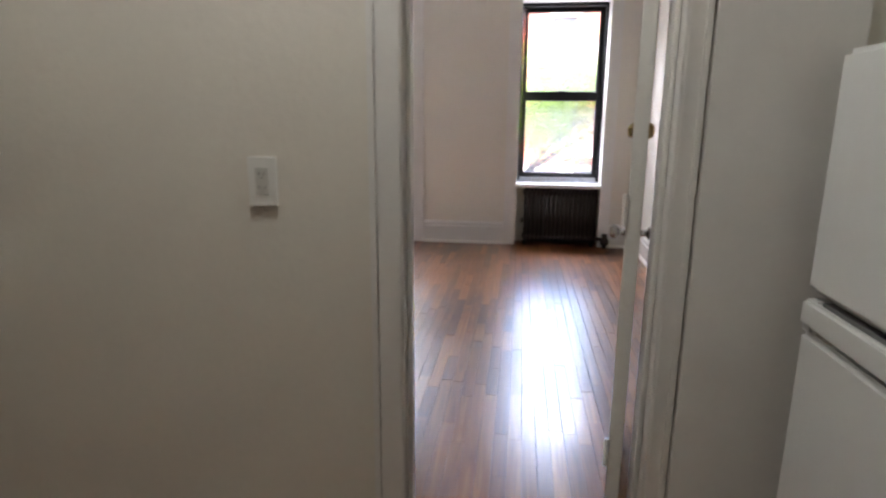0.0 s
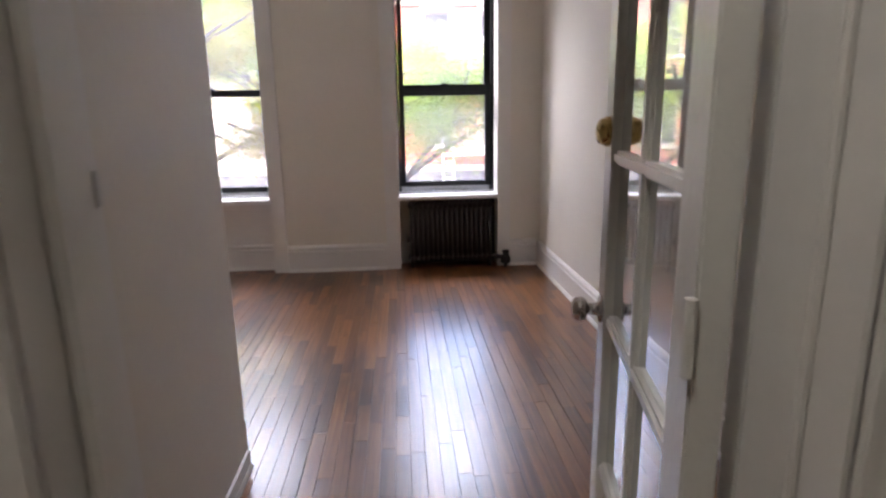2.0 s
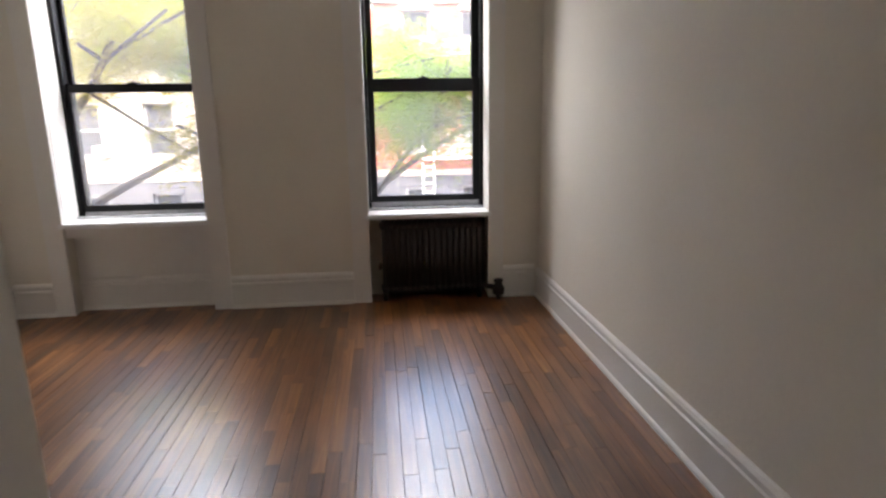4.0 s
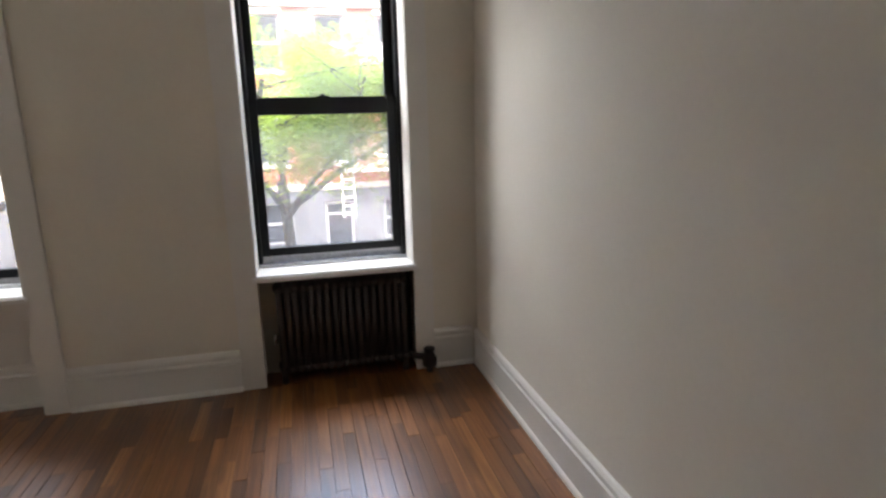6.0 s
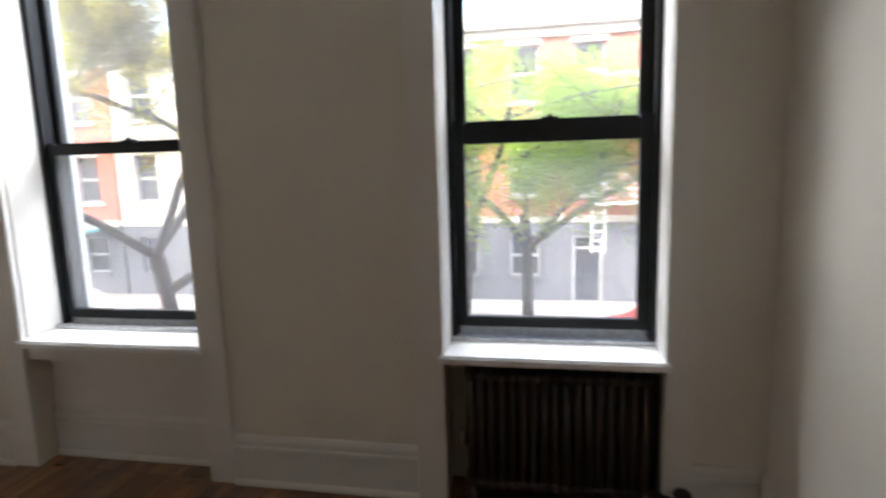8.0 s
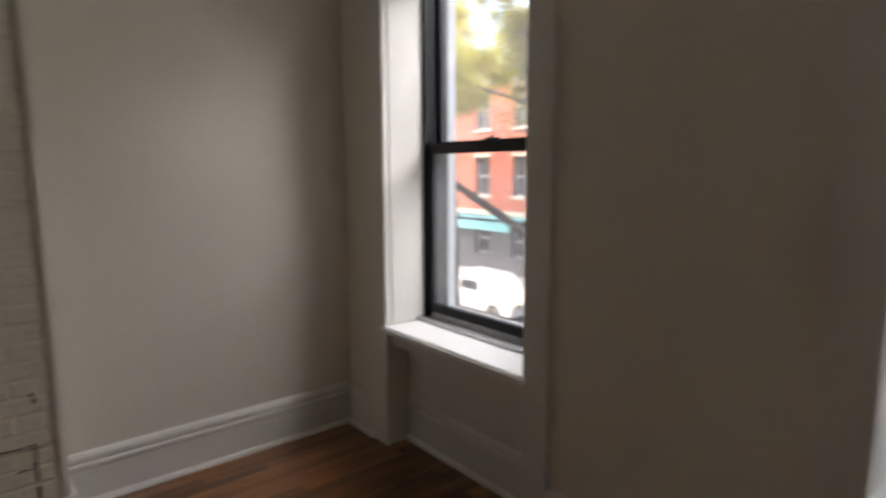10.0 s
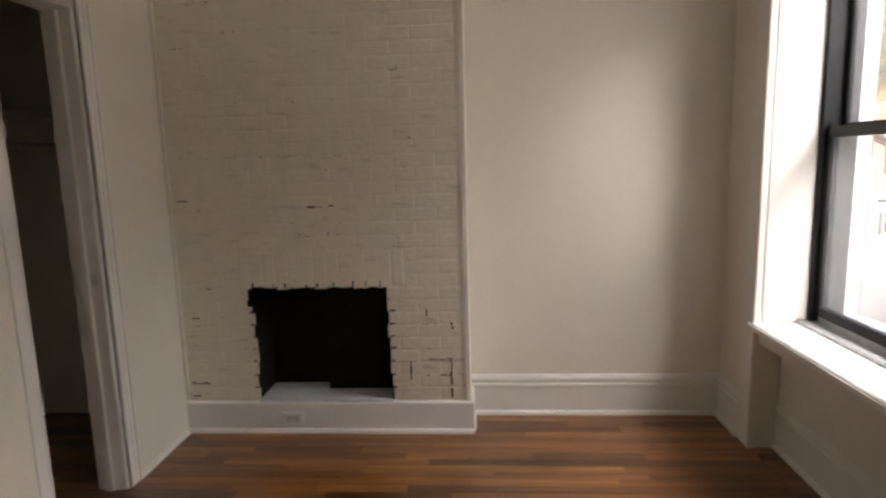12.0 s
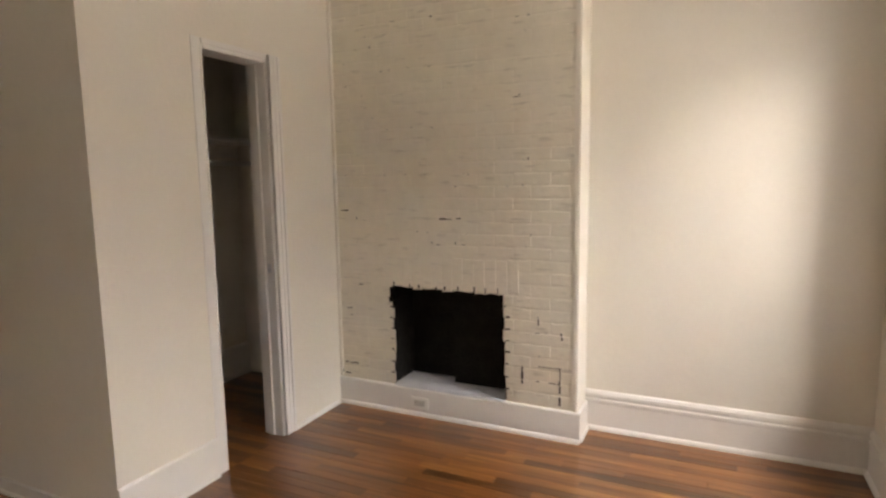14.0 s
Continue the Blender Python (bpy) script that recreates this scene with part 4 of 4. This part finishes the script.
def town_house(x0, x1, y, floors, upper, label, door_x=()):
    h = holder("town_house", label, "house", (0, 0, 0))
    base = -0.65
    fh = 3.1
    top = base + fh * floors
    bays = max(2, round((x1 - x0) / 2.3))
    step = (x1 - x0) / bays
    holes = []
    for f in range(-1, floors):
        for b in range(bays):
            cx = x0 + (b + 0.5) * step
            if f < 0:
                holes.append((cx - 0.5, cx + 0.5, (GZ + 0.15 if b % 3 == 2 else GZ + 1.0), GZ + 2.45, f, b))
            else:
                holes.append((cx - 0.5, cx + 0.5, base + f * fh + 0.8, base + f * fh + 2.6, f, b))
    bm_low, bm_up = bmesh.new(), bmesh.new()
    for f in range(-1, floors):
        za, zb = (GZ + 0.1, base) if f < 0 else (base + f * fh, base + (f + 1) * fh)
        tgt = bm_low if f < 0 else bm_up
        mine = [q for q in holes if q[4] == f]
        x = x0
        for q in mine:
            box(tgt, x, q[0], y, y + 0.3, za, zb)
            box(tgt, q[0], q[1], y, y + 0.3, za, q[2])
            box(tgt, q[0], q[1], y, y + 0.3, q[3], zb)
            x = q[1]
        box(tgt, x, x1, y, y + 0.3, za, zb)
    part("lower_wall", bm_low, GREYBRICK, h, "dark grey painted brick ground storey")
    part("upper_wall", bm_up, upper, h, "brick upper storeys")
    part("cornice", boxes((x0, x1, y - 0.35, y + 0.3, top, top + 0.5), (x0, x1, y - 0.15, y, top - 0.3, top), bevel=0.03), STONE, h)
    part("band", boxes((x0, x1, y - 0.06, y, base - 0.12, base + 0.1), bevel=0.01), STONE, h, "pale stone band")
    part("roof", boxes((x0, x1, y + 0.3, y + 10, top, top + 0.1)), ASPHALT, h)
    for xa, xb, za, zb, f, b in holes:
        if f < 0 and b % 3 == 2:
            dd = part("door", boxes((xa, xb, y + 0.18, y + 0.24, za, zb), bevel=0.01), DARKGLASS, h, "dark glazed entrance door")
            part("door_frame", boxes((xa, xa + 0.09, y + 0.1, y + 0.26, za, zb), (xb - 0.09, xb, y + 0.1, y + 0.26, za, zb), (xa, xb, y + 0.1, y + 0.26, zb - 0.12, zb), (xa, xb, y + 0.1, y + 0.2, zb - 0.5, zb - 0.43)), FARFRAME, dd)
            continue
        w = part("window", boxes((xa, xb, y + 0.2, y + 0.22, za, zb)), DARKGLASS, h, "dark window pane")
        part("frame", boxes((xa, xa + 0.07, y + 0.14, y + 0.2, za, zb), (xb - 0.07, xb, y + 0.14, y + 0.2, za, zb), (xa, xb, y + 0.14, y + 0.2, za, za + 0.07), (xa, xb, y + 0.14, y + 0.2, zb - 0.07, zb), (xa, xb, y + 0.13, y + 0.2, (za + zb) / 2 - 0.04, (za + zb) / 2 + 0.04)), FARFRAME, w)
        part("sill", boxes((xa - 0.1, xb + 0.1, y - 0.08, y + 0.14, za - 0.12, za)), GREYBRICK if f < 0 else STONE, w)
        part("lintel", boxes((xa - 0.1, xb + 0.1, y - 0.05, y, zb, zb + 0.18)), GREYBRICK if f < 0 else STONE, w)
    part("back_wall", boxes((x0, x1, y + 9.7, y + 10, GZ, top)), upper, h)
    part("inner_wall", boxes((x0, x1, y + 0.6, y + 0.7, GZ, top)), upper, h)
    return h


town_house(-2.0, 8.5, 24.6, 2, REDBRICK, "red brick apartment house with grey painted ground storey")
town_house(-14.5, -2.1, 24.6, 2, STONE, "pale apartment house across the street")
town_house(-27, -14.6, 24.6, 2, REDBRICK, "red brick corner house across the street")
town_house(8.6, 19, 24.6, 2, STONE, "pale stone house across the street")
bm = boxes((-24, -15, 23.0, 24.55, -0.9, -0.8), (-24, -15, 23.0, 23.1, -1.3, -0.8))
aw = tagged(part("awning", bm, AWNING), "teal fabric shop awning over the pavement", "awning")


def fire_escape(x0, x1, y, levels):
    f = holder("fire_escape", "white painted iron fire escape on the brick front", "fire escape")
    for z in levels:
        bm = bmesh.new()
        k = 0
        while x0 + k * 0.12 <= x1:
            box(bm, x0 + k * 0.12 - 0.012, x0 + k * 0.12 + 0.012, y - 1.0, y - 0.976, z, z + 0.9)
            k += 1
        for zz in (z + 0.88, z + 0.45, z):
            box(bm, x0, x1, y - 1.02, y - 0.97, zz, zz + 0.04)
            box(bm, x0 - 0.02, x0 + 0.02, y - 1.0, y, zz, zz + 0.04)
            box(bm, x1 - 0.02, x1 + 0.02, y - 1.0, y, zz, zz + 0.04)
        part("railing", bm, WHITEPAINT, f)
        bm = bmesh.new()
        for j in range(9):
            box(bm, x0, x1, y - 0.98 + j * 0.11, y - 0.93 + j * 0.11, z - 0.04, z - 0.005)
        part("platform", bm, WHITEPAINT, f)
        bm = bmesh.new()
        xl = x0 - 0.45
        for xx in (xl, xl + 0.4):
            box(bm, xx - 0.02, xx + 0.02, y - 0.92, y - 0.88, z - 1.6, z + 1.1)
        for j in range(9):
            box(bm, xl, xl + 0.4, y - 0.915, y - 0.885, z - 1.5 + j * 0.3, z - 1.46 + j * 0.3)
        box(bm, xl, x0, y - 1.0, y, z - 0.04, z)
        part("ladder", bm, WHITEPAINT, f)


fire_escape(3.78, 6.3, 24.6, (-0.1, 3.0))


def window_ac(x, y, z):
    a = holder("window_air_conditioner", "white window air conditioner", "air conditioner", (x, y, z))
    part("case", boxes((-0.28, 0.28, -0.3, 0.2, 0, 0.38), bevel=0.02), WHITEPAINT, a)
    bm = bmesh.new()
    for k in range(8):
        box(bm, -0.24, 0.24, -0.31, -0.298, 0.05 + k * 0.038, 0.066 + k * 0.038)
    part("grille", bm, GASKET, a)


window_ac(-0.95, 24.7, GZ + 1.0)
window_ac(-7.8, 24.7, 0.15)


def car(mat, label, at, turn):
    c = holder("parked_car", label, "car")
    bm = bmesh.new()
    side = [(-2.2, 0.35), (2.2, 0.35), (2.25, 0.75), (1.25, 0.95), (0.6, 1.42), (-1.1, 1.45), (-1.75, 1.0), (-2.22, 0.92)]
    rings = []
    for yy, k in ((-0.88, 0.0), (-0.8, 1.0), (0.8, 1.0), (0.88, 0.0)):
        rings.append([bm.verts.new((x * (0.985 if k == 0 else 1), yy, z - (0.03 if k == 0 and z > 0.9 else 0))) for x, z in side])
    for a, b in zip(rings, rings[1:]):
        for i in range(8):
            bm.faces.new((a[i], a[(i + 1) % 8], b[(i + 1) % 8], b[i]))
    bm.faces.new(rings[0])
    bm.faces.new(list(reversed(rings[-1])))
    bmesh.ops.bevel(bm, geom=list(bm.edges), offset=0.05, segments=2, affect="EDGES", clamp_overlap=True)
    part("body", bm, mat, c, smooth=False)
    for s in (-1, 1):
        part("side_window", boxes((-1.3, -0.3, s * 0.885 - 0.006, s * 0.885 + 0.006, 1.0, 1.32), (-0.22, 0.6, s * 0.885 - 0.006, s * 0.885 + 0.006, 1.0, 1.32), bevel=0.004), DARKGLASS, c)
    bm = boxes((-0.02, 0.02, -0.72, 0.72, 0, 0.6))
    ob = part("windscreen", bm, DARKGLASS, c)
    ob.matrix_local = pose(0.94, 0, 0.96, 0, -52, 0)
    ob = part("rear_window", boxes((-0.02, 0.02, -0.7, 0.7, 0, 0.55)), DARKGLASS, c)
    ob.matrix_local = pose(-1.72, 0, 1.03, 0, 52, 0)
    for x in (-1.35, 1.35):
        for s in (-1, 1):
            bm = bmesh.new()
            tube(bm, (x, s * 0.7, 0.33), (x, s * 0.9, 0.33), 0.33, seg=20)
            wheel = part("wheel", bm, RUBBER, c)
            bm = bmesh.new()
            tube(bm, (x, s * 0.895, 0.33), (x, s * 0.91, 0.33), 0.2, 0.17, seg=14)
            part("rim", bm, CHROME, wheel)
    for s in (-1, 1):
        part("headlight", boxes((2.16, 2.25, s * 0.6 - 0.15, s * 0.6 + 0.15, 0.62, 0.76), bevel=0.02), CHROME, c)
        part("tail_light", boxes((-2.25, -2.16, s * 0.65 - 0.12, s * 0.65 + 0.12, 0.72, 0.88), bevel=0.02), CARRED, c)
    c.matrix_world = pose(*at, 0, 0, turn)
    return c


car(CARWHITE, "white parked car at the far kerb", (-12.5, 19.2, GZ), 0)
car(CARBLUE, "dark blue parked car at the near kerb", (-3.4, 12.5, GZ), 0)
car(CARWHITE, "white parked car at the near kerb", (-9.4, 12.5, GZ), 0)
car(CARRED, "red parked car at the far kerb", (5.2, 19.2, GZ), 180)


def tree(at, height, lean, spread, seed, leaf, label, count, limit=9.8, size=1.0, girth=0.16, droop=0.08, full=0.7):
    r = random.Random(seed)
    t = holder("street_tree", label, "tree", at)
    bm = bmesh.new()
    tips = []

    def limb(p, d, length, rad, depth):
        n = 4
        for k in range(n):
            q = p + d * (length / n)
            if (q + t.location).y < limit:
                return
            r2 = rad * (0.9 if depth else 0.93)
            tube(bm, p, q, rad, r2, seg=8 if depth < 2 else 5, caps=False)
            p, rad = q, r2
            d = (d + Vector((r.uniform(-1, 1), r.uniform(-1, 1), r.uniform(-0.4, 0.5))) * (0.16 if depth else 0.06)).normalized()
            if depth >= 2:
                tips.append(p.copy())
        if depth < 3:
            for k in range(4 if depth == 0 else 3):
                a = r.uniform(0, math.tau)
                nd = (d * 0.55 + Vector((math.cos(a), math.sin(a), r.uniform(-0.1, 0.45))) * spread).normalized()
                limb(p - d * r.uniform(0, length * 0.25), nd, length * r.uniform(0.55, 0.75), rad * 0.68, depth + 1)

    limb(Vector((0, 0, 0)), Vector(lean).normalized(), height * 0.45, girth, 0)
    part("trunk", bm, BARK, t, smooth=True)
    # sprays of feathery leaves: each spray hangs round one twig, with bare twigs between
    verts, faces = [], []
    twigs = [q for q in tips if (q + t.location).y > 9.9 and r.random() < full]
    for k in range(int(count / 1.5)):
        q = twigs[k % len(twigs)]
        c = q + Vector((r.gauss(0, 0.26), r.gauss(0, 0.26), r.gauss(-droop, 0.1 + 0.5 * droop)))
        if (c + t.location).y < 9.8:
            continue
        a = r.uniform(0, math.tau)
        stem = Vector((math.cos(a), math.sin(a), r.uniform(-0.75, 0.1))).normalized()
        side = stem.cross(Vector((r.uniform(-0.3, 0.3), r.uniform(-0.3, 0.3), 1))).normalized()
        s = r.uniform(0.034, 0.05) * size
        for j in range(5):
            b0 = c + stem * (j * s * 0.7) + Vector((0, 0, -0.006 * j * j * size))
            w = s * (1.15 - 0.12 * j)
            for sg in (-1, 1):
                i = len(verts)
                out = side * sg
                verts += [b0, b0 + out * w * 0.5 + stem * w * 0.02, b0 + out * w * 1.15 + stem * w * 0.38, b0 + out * w * 0.55 + stem * w * 0.42]
                faces.append((i, i + 1, i + 2, i + 3))
    me = bpy.data.meshes.new("crown")
    me.from_pydata([tuple(v) for v in verts], [], faces)
    me.materials.append(leaf)
    ob = new("crown", me)
    ob.parent = t
    return t


tree((1.7, 14.4, GZ), 9.2, (0.02, 0, 1), 1.0, 3, LEAF, "street tree with feathery light green leaves", 9000, size=1.9, girth=0.12, droop=0.3, full=0.4)
tree((0.3, 15.6, GZ), 11.0, (0.06, 0, 1), 0.95, 5, LEAF, "tall street tree with feathery light green leaves", 16000, size=1.8, girth=0.13, droop=0.2, full=0.55)
tree((-1.9, 11.0, GZ + 0.15), 9.0, (-0.25, 0.05, 1), 0.95, 8, LEAFY, "leaning street tree with yellow-green leaves", 13000, size=1.3, girth=0.12)
tree((-9.6, 15.4, GZ), 12.2, (0.05, -0.05, 1), 1.0, 21, LEAFY, "street tree with dense yellow-green leaves", 38000, size=1.9, girth=0.13)
tree((-13.0, 16.5, GZ), 13.2, (0.02, 0, 1), 1.0, 33, LEAFY, "tall street tree with yellow-green leaves", 36000, size=2.1, girth=0.15)
tree((-6.0, 18.2, GZ), 13.6, (-0.02, 0, 1), 1.0, 41, LEAFY, "broad street tree with yellow-green leaves", 36000, size=2.1, girth=0.14)
